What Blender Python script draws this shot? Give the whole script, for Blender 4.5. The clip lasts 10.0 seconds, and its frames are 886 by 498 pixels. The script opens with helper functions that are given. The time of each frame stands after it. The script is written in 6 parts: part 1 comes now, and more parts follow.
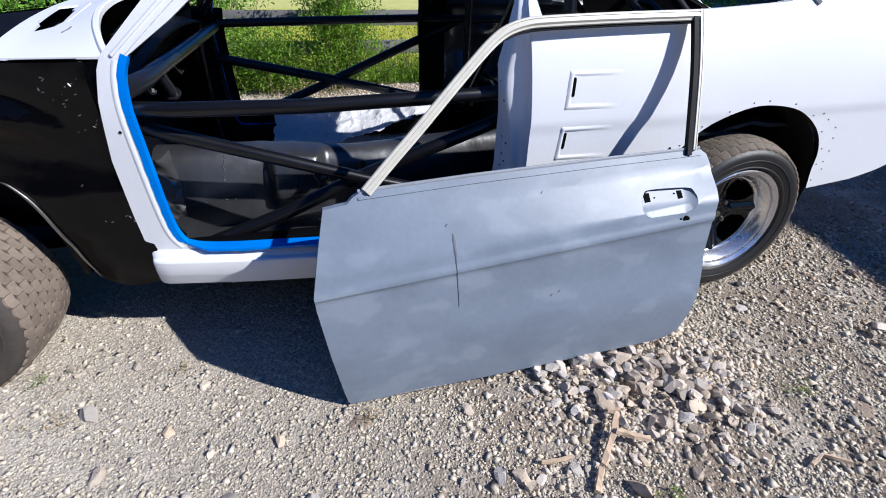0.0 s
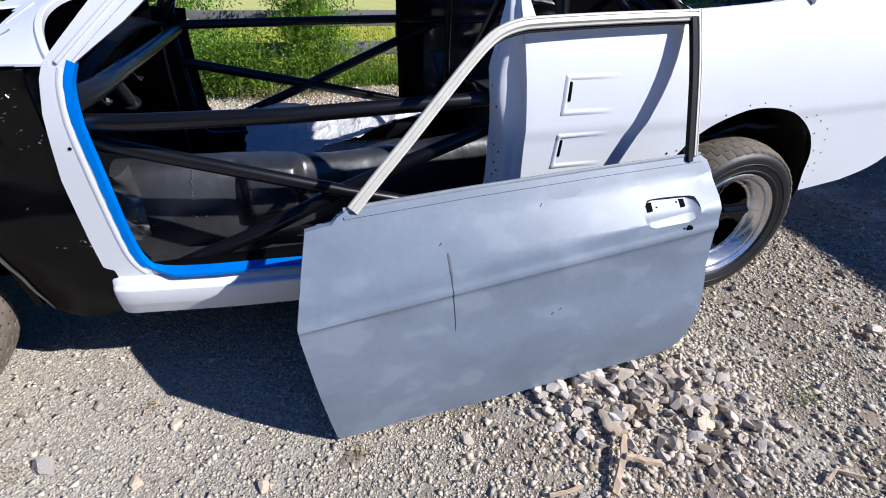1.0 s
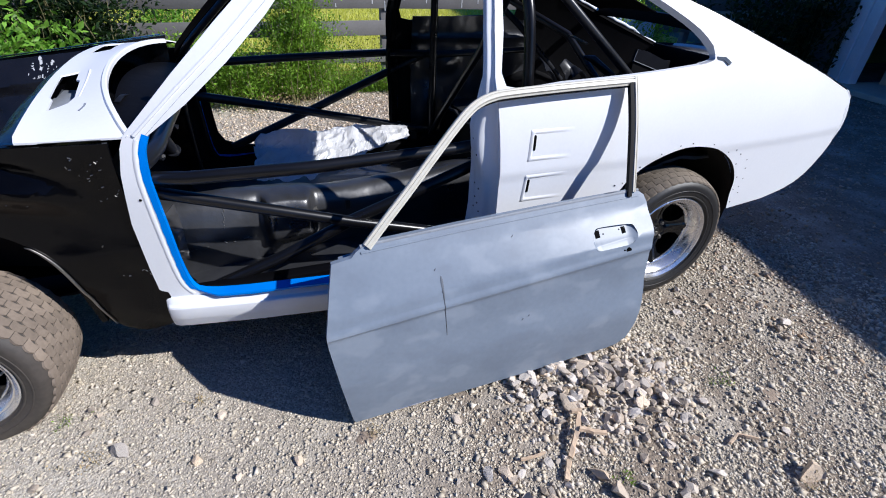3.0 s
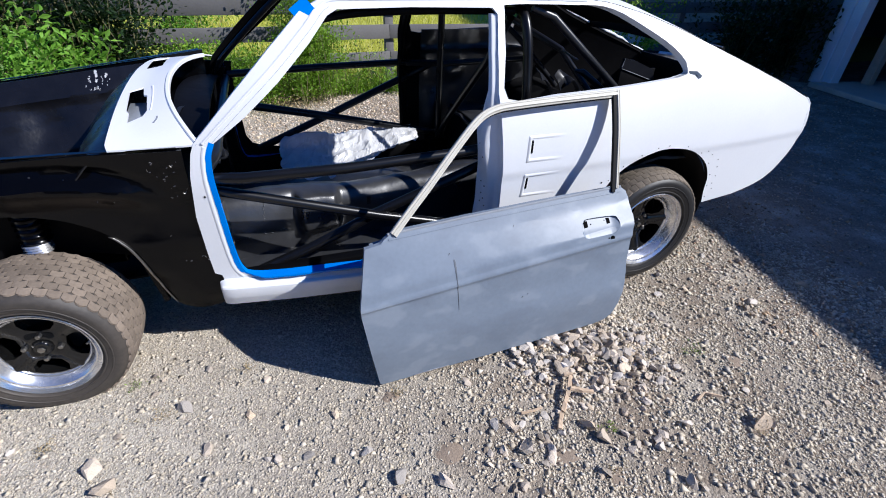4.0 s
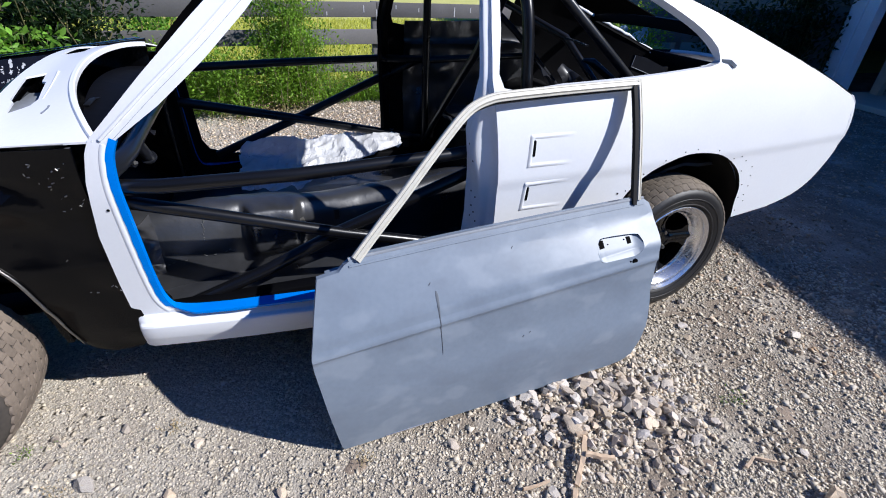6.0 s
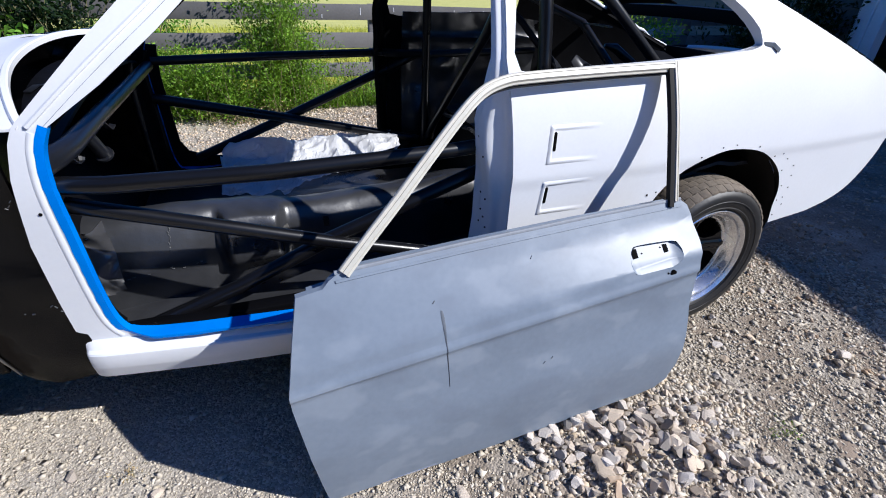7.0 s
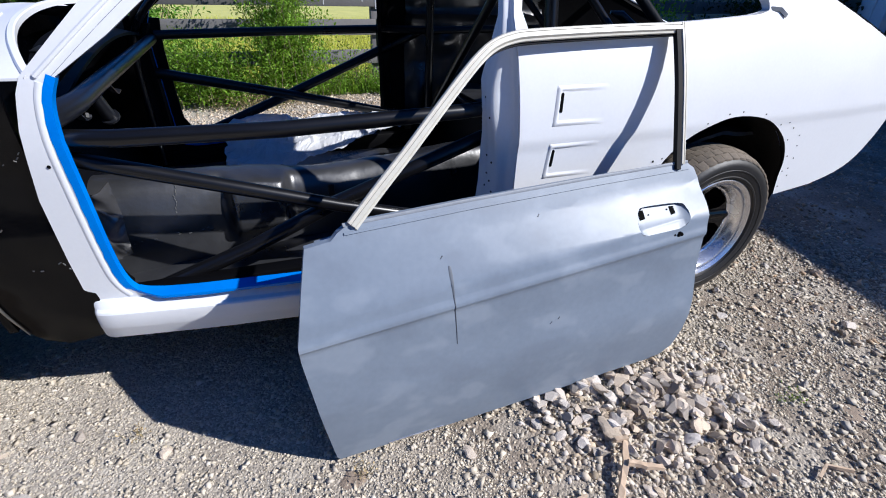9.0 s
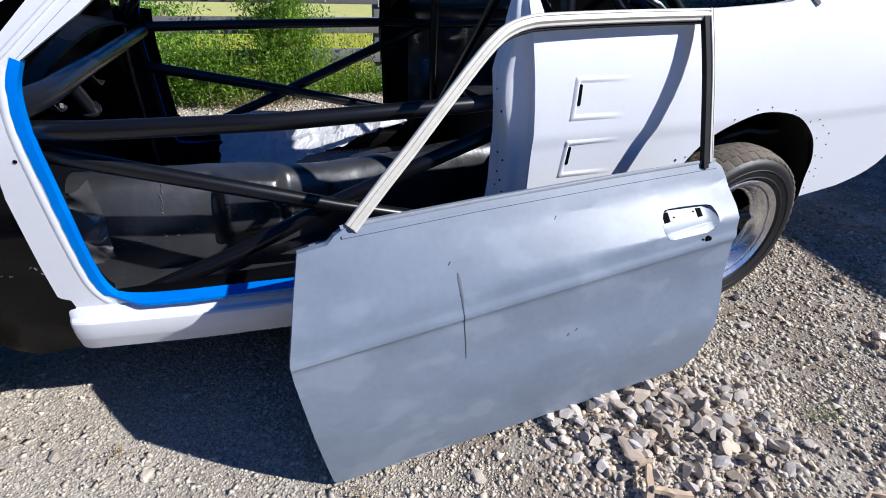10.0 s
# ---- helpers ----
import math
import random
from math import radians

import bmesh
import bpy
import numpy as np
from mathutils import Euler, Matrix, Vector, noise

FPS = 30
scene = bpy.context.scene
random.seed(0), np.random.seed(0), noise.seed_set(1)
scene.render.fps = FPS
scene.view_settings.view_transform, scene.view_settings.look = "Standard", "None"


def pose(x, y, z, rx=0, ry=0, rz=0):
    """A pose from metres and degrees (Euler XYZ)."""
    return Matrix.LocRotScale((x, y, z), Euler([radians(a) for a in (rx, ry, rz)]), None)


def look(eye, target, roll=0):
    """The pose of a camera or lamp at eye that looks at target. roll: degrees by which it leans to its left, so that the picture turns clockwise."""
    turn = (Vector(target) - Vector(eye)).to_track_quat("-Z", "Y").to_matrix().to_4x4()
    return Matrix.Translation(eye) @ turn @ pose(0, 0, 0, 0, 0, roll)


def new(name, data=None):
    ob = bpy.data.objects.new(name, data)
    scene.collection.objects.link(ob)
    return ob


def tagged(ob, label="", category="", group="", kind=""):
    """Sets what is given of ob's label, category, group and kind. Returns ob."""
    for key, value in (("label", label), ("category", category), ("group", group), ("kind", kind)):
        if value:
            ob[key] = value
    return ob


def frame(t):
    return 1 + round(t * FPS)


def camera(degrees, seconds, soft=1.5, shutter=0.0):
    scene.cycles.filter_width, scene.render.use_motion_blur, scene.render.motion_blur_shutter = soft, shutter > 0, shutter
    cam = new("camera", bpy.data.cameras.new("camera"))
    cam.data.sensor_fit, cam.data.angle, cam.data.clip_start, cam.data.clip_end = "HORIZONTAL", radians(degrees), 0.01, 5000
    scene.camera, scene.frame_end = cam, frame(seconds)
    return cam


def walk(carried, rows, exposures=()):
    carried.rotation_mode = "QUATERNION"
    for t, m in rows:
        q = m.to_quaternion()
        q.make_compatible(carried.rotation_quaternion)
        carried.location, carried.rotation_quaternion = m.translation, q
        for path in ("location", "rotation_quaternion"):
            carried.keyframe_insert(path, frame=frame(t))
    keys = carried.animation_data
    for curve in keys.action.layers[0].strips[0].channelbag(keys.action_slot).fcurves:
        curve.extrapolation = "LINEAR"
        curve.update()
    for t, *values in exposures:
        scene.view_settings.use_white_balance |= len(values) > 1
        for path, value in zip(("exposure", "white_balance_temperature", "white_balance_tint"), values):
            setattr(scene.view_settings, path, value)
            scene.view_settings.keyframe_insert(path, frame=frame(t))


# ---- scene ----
cam = camera(88.2, 10.0, soft=1.0)
PATH = [
    (0, (1.216, -1.316, 1.205), (1.638, 0.333, 0.156), 1.5),
    (0.5, (1.203, -1.261, 1.205), (1.678, 0.376, 0.158), 1.5),
    (1, (1.2, -1.192, 1.195), (1.719, 0.432, 0.149), 1.7),
    (1.5, (1.218, -1.141, 1.202), (1.768, 0.471, 0.153), 1.8),
    (2, (1.226, -1.105, 1.264), (1.795, 0.493, 0.204), 2.0),
    (2.5, (1.173, -1.198, 1.374), (1.755, 0.387, 0.303), 2.1),
    (3, (1.09, -1.399, 1.474), (1.678, 0.176, 0.39), 2.3),
    (3.2, (1.045, -1.465, 1.521), (1.638, 0.101, 0.427), 2.3),
    (4.3, (0.931, -1.647, 1.611), (1.528, -0.086, 0.512), 2.2),
    (4.5, (0.945, -1.629, 1.592), (1.546, -0.068, 0.495), 2.2),
    (5, (0.974, -1.58, 1.572), (1.577, -0.011, 0.489), 2.2),
    (5.5, (1.062, -1.445, 1.459), (1.67, 0.134, 0.393), 2.2),
    (5.7, (1.088, -1.387, 1.442), (1.703, 0.195, 0.384), 2.4),
    (7, (1.173, -1.108, 1.294), (1.809, 0.501, 0.289), 2.3),
    (7.5, (1.185, -1.06, 1.233), (1.825, 0.551, 0.234), 2.4),
    (8, (1.152, -1.151, 1.258), (1.79, 0.456, 0.252), 2.3),
    (8.5, (1.139, -1.19, 1.252), (1.773, 0.414, 0.24), 2.2),
    (9, (1.14, -1.153, 1.202), (1.771, 0.449, 0.184), 2.2),
    (9.5, (1.148, -1.114, 1.194), (1.776, 0.489, 0.176), 2.2),
    (10, (1.162, -1.055, 1.151), (1.787, 0.553, 0.141), 2.3),
]
walk(cam, [(t, look(eye, target, roll)) for t, eye, target, roll in PATH])

# ---- light ----
SUN_WAY = Vector((-1.03, 0.73, -1.0)).normalized()
world = bpy.data.worlds.new("sky")
scene.world = world
world.use_nodes = True
wn = world.node_tree
sky = wn.nodes.new("ShaderNodeTexSky")
sky.sky_type = "NISHITA"
sky.sun_disc = False
sky.sun_elevation = math.asin(-SUN_WAY.z)
sky.sun_rotation = math.atan2(-SUN_WAY.x, -SUN_WAY.y)
sky.air_density, sky.dust_density, sky.ozone_density = 1.0, 0.0, 8.0
deep = wn.nodes.new("ShaderNodeMixRGB")
deep.blend_type = "MULTIPLY"
deep.inputs["Fac"].default_value, deep.inputs["Color2"].default_value = 1.0, (0.62, 1.02, 1.38, 1)
wn.links.new(sky.outputs[0], deep.inputs["Color1"])
wn.links.new(deep.outputs[0], wn.nodes["Background"].inputs[0])
wn.nodes["Background"].inputs[1].default_value = 0.046
sun_data = bpy.data.lights.new("sun", "SUN")
sun_data.energy, sun_data.angle, sun_data.color = 5.2, radians(0.55), (1.0, 0.85, 0.64)
sun = new("sun", sun_data)
sun.matrix_world = Matrix.Translation((6, -5, 8)) @ SUN_WAY.to_track_quat("-Z", "Y").to_matrix().to_4x4()
scene.view_settings.exposure = 0.49
scene.view_settings.use_white_balance = True
scene.view_settings.white_balance_temperature, scene.view_settings.white_balance_tint = 5050, 13


# ---- materials ----
def material(name, col, rough=0.5, metal=0.0, col2=None, scale=6.0, fine=60.0, bump=0.15, dist=0.002, mix=0.5, spec=0.5, rvar=0.12,
             island=0.0, objrand=0.0, coat=0.0, satrand=0.0):
    """A surface with broad and fine variation of colour and gloss, and fine relief."""
    m = bpy.data.materials.new(name)
    m.use_nodes = True
    nt = m.node_tree
    n, l = nt.nodes, nt.links
    b = n["Principled BSDF"]
    tc = n.new("ShaderNodeTexCoord")
    big, small = n.new("ShaderNodeTexNoise"), n.new("ShaderNodeTexNoise")
    big.inputs["Scale"].default_value, big.inputs["Detail"].default_value = scale, 5
    small.inputs["Scale"].default_value, small.inputs["Detail"].default_value = fine, 4
    l.new(tc.outputs["Object"], big.inputs["Vector"])
    l.new(tc.outputs["Object"], small.inputs["Vector"])
    ramp = n.new("ShaderNodeValToRGB")
    ramp.color_ramp.elements[0].position, ramp.color_ramp.elements[1].position = 0.5 - mix / 2, 0.5 + mix / 2
    c2 = col2 or tuple(c * 0.72 for c in col)
    ramp.color_ramp.elements[0].color, ramp.color_ramp.elements[1].color = (*c2, 1), (*col, 1)
    add = n.new("ShaderNodeMath")
    add.operation = "MULTIPLY_ADD"
    add.inputs[1].default_value, add.inputs[2].default_value = 0.4, 0.0
    l.new(small.outputs["Fac"], add.inputs[0])
    sm = n.new("ShaderNodeMath")
    sm.operation = "MULTIPLY_ADD"
    sm.inputs[1].default_value = 0.6
    l.new(big.outputs["Fac"], sm.inputs[0])
    l.new(add.outputs[0], sm.inputs[2])
    l.new(sm.outputs[0], ramp.inputs["Fac"])
    out = ramp.outputs["Color"]
    if island or objrand:
        hsv = n.new("ShaderNodeHueSaturation")
        src = n.new("ShaderNodeNewGeometry").outputs["Random Per Island"] if island else n.new("ShaderNodeObjectInfo").outputs["Random"]
        amount = island or objrand
        mr = n.new("ShaderNodeMapRange")
        mr.inputs["To Min"].default_value, mr.inputs["To Max"].default_value = 1 - amount, 1 + amount
        l.new(src, mr.inputs["Value"])
        l.new(mr.outputs[0], hsv.inputs["Value"])
        wn_ = n.new("ShaderNodeTexWhiteNoise")
        wn_.noise_dimensions = "1D"
        l.new(src, wn_.inputs["W"])
        ms = n.new("ShaderNodeMapRange")
        ms.inputs["To Min"].default_value, ms.inputs["To Max"].default_value = 1 - satrand, 1 + satrand
        l.new(wn_.outputs["Value"], ms.inputs["Value"])
        l.new(ms.outputs[0], hsv.inputs["Saturation"])
        l.new(out, hsv.inputs["Color"])
        out = hsv.outputs["Color"]
    l.new(out, b.inputs["Base Color"])
    rr = n.new("ShaderNodeMapRange")
    rr.inputs["To Min"].default_value, rr.inputs["To Max"].default_value = max(rough - rvar, 0.03), min(rough + rvar, 1)
    l.new(big.outputs["Fac"], rr.inputs["Value"])
    l.new(rr.outputs[0], b.inputs["Roughness"])
    b.inputs["Metallic"].default_value = metal
    b.inputs["Specular IOR Level"].default_value = spec
    b.inputs["Coat Weight"].default_value = coat
    if bump:
        bp = n.new("ShaderNodeBump")
        bp.inputs["Strength"].default_value, bp.inputs["Distance"].default_value = bump, dist
        l.new(sm.outputs[0], bp.inputs["Height"])
        l.new(bp.outputs[0], b.inputs["Normal"])
    return m


def leaf_material(name, col, col2, rand=0.5):
    m = material(name, col, 0.45, col2=col2, scale=3, fine=30, bump=0.1, island=rand, spec=0.22)
    b = m.node_tree.nodes["Principled BSDF"]
    t = m.node_tree.nodes.new("ShaderNodeBsdfTranslucent")
    t.inputs["Color"].default_value = (col[0] * 1.6, col[1] * 1.6, col[2] * 0.8, 1)
    mx = m.node_tree.nodes.new("ShaderNodeMixShader")
    mx.inputs[0].default_value = 0.3
    o = m.node_tree.nodes["Material Output"]
    m.node_tree.links.new(b.outputs[0], mx.inputs[1])
    m.node_tree.links.new(t.outputs[0], mx.inputs[2])
    m.node_tree.links.new(mx.outputs[0], o.inputs[0])
    return m


WHITE = material("white_primer", (0.75, 0.765, 0.785), 0.42, col2=(0.69, 0.70, 0.72), scale=3, fine=90, bump=0.05, dist=0.001)
BLACK = material("black_paint", (0.0009, 0.0009, 0.0014), 0.20, col2=(0.0017, 0.0017, 0.0020), scale=5, fine=40, bump=0.25, dist=0.004, rvar=0.10, spec=0.20)
SATIN = material("black_satin_floor", (0.042, 0.043, 0.047), 0.34, col2=(0.014, 0.0145, 0.016), scale=4, fine=17, bump=0.35, dist=0.016, rvar=0.22, spec=0.9)
GLEAM = material("glossy_black_sheet", (0.10, 0.10, 0.105), 0.20, 0.35, scale=6, fine=20, bump=0.3, dist=0.01, rvar=0.12, spec=1.0)
# Pale grey puts the lit crests of the weld seams into their colour.
WELD_LIT = material("weld_lit_crests", (0.20, 0.20, 0.19), 0.45, 0.2, scale=30, fine=120, bump=0.3)
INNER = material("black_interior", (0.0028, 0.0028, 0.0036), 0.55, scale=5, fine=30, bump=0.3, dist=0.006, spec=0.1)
TUBE = material("black_tube_paint", (0.006, 0.006, 0.007), 0.30, scale=8, fine=80, bump=0.08, rvar=0.08, spec=0.4)
TAPE = material("blue_tape", (0.0, 0.21, 0.78), 0.5, col2=(0.0, 0.15, 0.62), scale=14, fine=120, bump=0.35, dist=0.001)
RUBBER = material("tyre_sidewall", (0.024, 0.022, 0.020), 0.6, col2=(0.075, 0.064, 0.054), scale=6, fine=60, bump=0.4, dist=0.004)
TREAD = material("dusty_tread", (0.235, 0.190, 0.145), 0.85, col2=(0.125, 0.100, 0.078), scale=11, fine=90, bump=0.8, dist=0.004, island=0.2)
ALLOY = material("polished_alloy", (0.82, 0.82, 0.82), 0.25, 0.85, col2=(0.60, 0.60, 0.61), scale=14, fine=70, bump=0.12, rvar=0.12)
GLOSS = material("gloss_black_spokes", (0.008, 0.008, 0.008), 0.12, scale=5, fine=40, bump=0.04, rvar=0.05)
STEEL = material("worn_steel", (0.35, 0.34, 0.32), 0.35, 1.0, scale=20, fine=90, bump=0.2)
TRIM = material("aged_frame_trim", (0.56, 0.54, 0.46), 0.42, col2=(0.43, 0.41, 0.35), scale=12, fine=90, bump=0.12)
SEAL = material("dark_rubber_seal", (0.010, 0.010, 0.011), 0.6, bump=0.1, spec=0.12)
HOLE = material("dark_cavity", (0.004, 0.004, 0.004), 0.8, bump=0.0, spec=0.04)
WOOD = material("stained_fence_timber", (0.17, 0.165, 0.165), 0.75, col2=(0.11, 0.105, 0.10), scale=4, fine=50, bump=0.5, objrand=0.2)
MARK = material("dark_paint_mark", (0.11, 0.125, 0.15), 0.5)
PALE = material("peeling_white_paint", (0.55, 0.56, 0.58), 0.7)
SPLINT = material("split_pine", (0.60, 0.47, 0.33), 0.75, col2=(0.42, 0.30, 0.19), scale=12, fine=80, bump=0.5, objrand=0.1)
STONE = material("grey_stone", (0.61, 0.53, 0.43), 0.85, col2=(0.40, 0.335, 0.265), scale=9, fine=60, bump=0.6, dist=0.004, objrand=0.38, satrand=0.4)
PEBBLE = material("gravel_chips", (0.60, 0.54, 0.43), 0.9, col2=(0.44, 0.385, 0.30), scale=1.7, fine=160, bump=0.3, island=0.24, satrand=0.2)
STONE_MIX = material("mixed_rubble", (0.60, 0.52, 0.41), 0.85, col2=(0.36, 0.305, 0.235), scale=9, fine=90, bump=0.5, dist=0.003, island=0.38, satrand=0.4)
BOARD = material("weatherboard", (0.13, 0.145, 0.15), 0.7, col2=(0.08, 0.09, 0.095), scale=3, fine=40, bump=0.3, objrand=0.08)
GWHITE = material("garage_white_trim", (0.92, 0.93, 0.94), 0.6, col2=(0.80, 0.81, 0.82), scale=5, fine=40, bump=0.3)
CONC = material("concrete_slab", (0.74, 0.62, 0.48), 0.85, scale=5, fine=70, bump=0.4)
# Browner, darker copy of the gravel, with the garage's shade in its colour.
SHADE_CHIP = material("shade_brown_gravel", (0.46, 0.36, 0.26), 0.85, col2=(0.30, 0.23, 0.165), scale=2, fine=120, bump=0.3, island=0.4, satrand=0.3)
TARP = material("pale_tarpaulin", (0.55, 0.68, 0.82), 0.5, col2=(0.42, 0.55, 0.70), scale=5, fine=40, bump=0.3)
RED = material("red_paint", (0.52, 0.035, 0.04), 0.4)
ROOFM = material("roof_sheet", (0.16, 0.17, 0.18), 0.5, scale=4, bump=0.2)
LEAF_A = leaf_material("weed_leaves", (0.23, 0.37, 0.03), (0.065, 0.135, 0.012), 0.7)
LEAF_B = leaf_material("shrub_leaves", (0.20, 0.37, 0.035), (0.09, 0.19, 0.022))
# Dark leaves, with the shade inside the shrubs put into their colour.
LEAF_D = leaf_material("dark_leaves_with_shade", (0.022, 0.045, 0.012), (0.010, 0.022, 0.008))
GRASS = leaf_material("grass_blades", (0.52, 0.52, 0.085), (0.34, 0.37, 0.055), 0.35)
TAN = material("tan_gravel", (0.60, 0.51, 0.395), 0.9, col2=(0.48, 0.39, 0.29), scale=4, fine=100, bump=0.3, island=0.4, satrand=0.4)
STEM = material("green_stems", (0.14, 0.13, 0.05), 0.7)
SHEET = material("navy_black_sheet", (0.0040, 0.0044, 0.0062), 0.27, col2=(0.010, 0.010, 0.013), scale=6, fine=15, bump=0.35, dist=0.02, rvar=0.12, spec=0.5)
SOOT = material("black_sidewall", (0.011, 0.011, 0.011), 0.5, col2=(0.024, 0.022, 0.020), scale=6, fine=60, bump=0.4, dist=0.004)
WORN = material("worn_dirty_tread", (0.22, 0.18, 0.13), 0.85, col2=(0.085, 0.072, 0.058), scale=11, fine=90, bump=0.6, dist=0.004, island=0.2)
DUSTY = material("dusty_black_tube", (0.010, 0.011, 0.015), 0.32, scale=9, fine=70, bump=0.2, spec=0.5)
MOULD = material("worn_moulding", (0.28, 0.305, 0.345), 0.5, col2=(0.19, 0.20, 0.22), scale=14, fine=90, bump=0.3)
SOIL = material("brown_soil", (0.33, 0.26, 0.19), 0.95, col2=(0.20, 0.155, 0.115), scale=30, fine=180, bump=1.0, dist=0.008)
DRY = material("dry_weed", (0.46, 0.35, 0.18), 0.85, island=0.3)


def door_primer():
    """Blue-grey primer with rubbed lighter patches and a darker sanded band."""
    m = material("door_primer", (0.205, 0.243, 0.302), 0.46, col2=(0.155, 0.186, 0.236), scale=3.2, fine=60, bump=0.05, dist=0.001, mix=0.5, rvar=0.04)
    n, l = m.node_tree.nodes, m.node_tree.links
    b = n["Principled BSDF"]
    src = b.inputs["Base Color"].links[0].from_socket
    tc = n.new("ShaderNodeTexCoord")
    mp = n.new("ShaderNodeMapping")
    mp.inputs["Scale"].default_value = (7.0, 5, 12)
    l.new(tc.outputs["Object"], mp.inputs["Vector"])
    ns = n.new("ShaderNodeTexNoise")
    ns.inputs["Scale"].default_value, ns.inputs["Detail"].default_value, ns.inputs["Roughness"].default_value = 1.0, 2.0, 0.4
    l.new(mp.outputs[0], ns.inputs["Vector"])
    rp = n.new("ShaderNodeValToRGB")
    rp.color_ramp.elements[0].position, rp.color_ramp.elements[1].position = 0.55, 0.64
    rp.color_ramp.elements[0].color, rp.color_ramp.elements[1].color = (0, 0, 0, 1), (0.15, 0.15, 0.15, 1)
    l.new(ns.outputs["Fac"], rp.inputs["Fac"])
    mx = n.new("ShaderNodeMixRGB")
    mx.inputs["Color2"].default_value = (0.42, 0.46, 0.52, 1)
    l.new(rp.outputs["Color"], mx.inputs["Fac"])
    l.new(src, mx.inputs["Color1"])
    rd = n.new("ShaderNodeValToRGB")
    rd.color_ramp.elements[0].position, rd.color_ramp.elements[1].position = 0.34, 0.46
    rd.color_ramp.elements[0].color, rd.color_ramp.elements[1].color = (0.28, 0.28, 0.28, 1), (0, 0, 0, 1)
    l.new(ns.outputs["Fac"], rd.inputs["Fac"])
    dk = n.new("ShaderNodeMixRGB")
    dk.inputs["Color2"].default_value = (0.130, 0.150, 0.192, 1)
    l.new(rd.outputs["Color"], dk.inputs["Fac"])
    l.new(mx.outputs[0], dk.inputs["Color1"])
    l.new(dk.outputs[0], b.inputs["Base Color"])
    return m


def ground_material():
    m = material("gravel_bed", (0.50, 0.46, 0.38), 0.95, col2=(0.33, 0.29, 0.235), scale=1.1, fine=9, bump=0.0, mix=0.5)
    n, l = m.node_tree.nodes, m.node_tree.links
    b = n["Principled BSDF"]
    src = b.inputs["Base Color"].links[0].from_socket
    tc = n.new("ShaderNodeTexCoord")
    vo = n.new("ShaderNodeTexVoronoi")
    vo.inputs["Scale"].default_value = 120
    l.new(tc.outputs["Object"], vo.inputs["Vector"])
    sx = n.new("ShaderNodeSeparateXYZ")
    l.new(tc.outputs["Object"], sx.inputs[0])
    gx = n.new("ShaderNodeMapRange")
    gx.inputs["From Min"].default_value, gx.inputs["From Max"].default_value = 0.3, 1.8
    l.new(sx.outputs["X"], gx.inputs["Value"])
    wide = n.new("ShaderNodeTexNoise")
    wide.inputs["Scale"].default_value, wide.inputs["Detail"].default_value = 3.5, 5
    l.new(tc.outputs["Object"], wide.inputs["Vector"])
    wr = n.new("ShaderNodeMapRange")
    wr.inputs["From Min"].default_value, wr.inputs["From Max"].default_value = 0.25, 0.55
    l.new(wide.outputs["Fac"], wr.inputs["Value"])
    soil_mix = n.new("ShaderNodeMath")
    soil_mix.operation = "MULTIPLY"
    l.new(gx.outputs[0], soil_mix.inputs[0])
    l.new(wr.outputs[0], soil_mix.inputs[1])
    earth = n.new("ShaderNodeMixRGB")
    earth.inputs["Color2"].default_value = (0.225, 0.182, 0.135, 1)
    l.new(soil_mix.outputs[0], earth.inputs["Fac"])
    l.new(src, earth.inputs["Color1"])
    src = earth.outputs[0]
    hs = n.new("ShaderNodeMixRGB")
    hs.blend_type = "OVERLAY"
    hs.inputs["Fac"].default_value = 0.4
    bw = n.new("ShaderNodeRGBToBW")
    l.new(vo.outputs["Color"], bw.inputs[0])
    l.new(src, hs.inputs["Color1"])
    l.new(bw.outputs[0], hs.inputs["Color2"])
    l.new(hs.outputs[0], b.inputs["Base Color"])
    bp = n.new("ShaderNodeBump")
    bp.inputs["Strength"].default_value, bp.inputs["Distance"].default_value = 0.7, 0.006
    bp.invert = True
    l.new(vo.outputs["Distance"], bp.inputs["Height"])
    l.new(bp.outputs[0], b.inputs["Normal"])
    return m


def plastic_material():
    m = material("clear_plastic_film", (0.93, 0.94, 0.96), 0.22, bump=0.10, dist=0.006, scale=12, fine=38, spec=1.0)
    b = m.node_tree.nodes["Principled BSDF"]
    b.inputs["Transmission Weight"].default_value = 0.0
    tr = m.node_tree.nodes.new("ShaderNodeBsdfTransparent")
    mx = m.node_tree.nodes.new("ShaderNodeMixShader")
    mx.inputs[0].default_value = 0.97
    o = m.node_tree.nodes["Material Output"]
    tl = m.node_tree.nodes.new("ShaderNodeBsdfTranslucent")
    tl.inputs["Color"].default_value = (0.92, 0.94, 0.97, 1)
    m2 = m.node_tree.nodes.new("ShaderNodeMixShader")
    m2.inputs[0].default_value = 0.30
    m.node_tree.links.new(b.outputs[0], m2.inputs[1])
    m.node_tree.links.new(tl.outputs[0], m2.inputs[2])
    m.node_tree.links.new(tr.outputs[0], mx.inputs[1])
    m.node_tree.links.new(m2.outputs[0], mx.inputs[2])
    m.node_tree.links.new(mx.outputs[0], o.inputs[0])
    return m


PRIMER, GROUND, FILM = door_primer(), ground_material(), plastic_material()


# ---- building blocks ----
def thing(name, loc, label, category, group="", kind=""):
    ob = new(name)
    ob.location = loc
    ob.empty_display_size = 0.05
    return tagged(ob, label, category, group, kind)


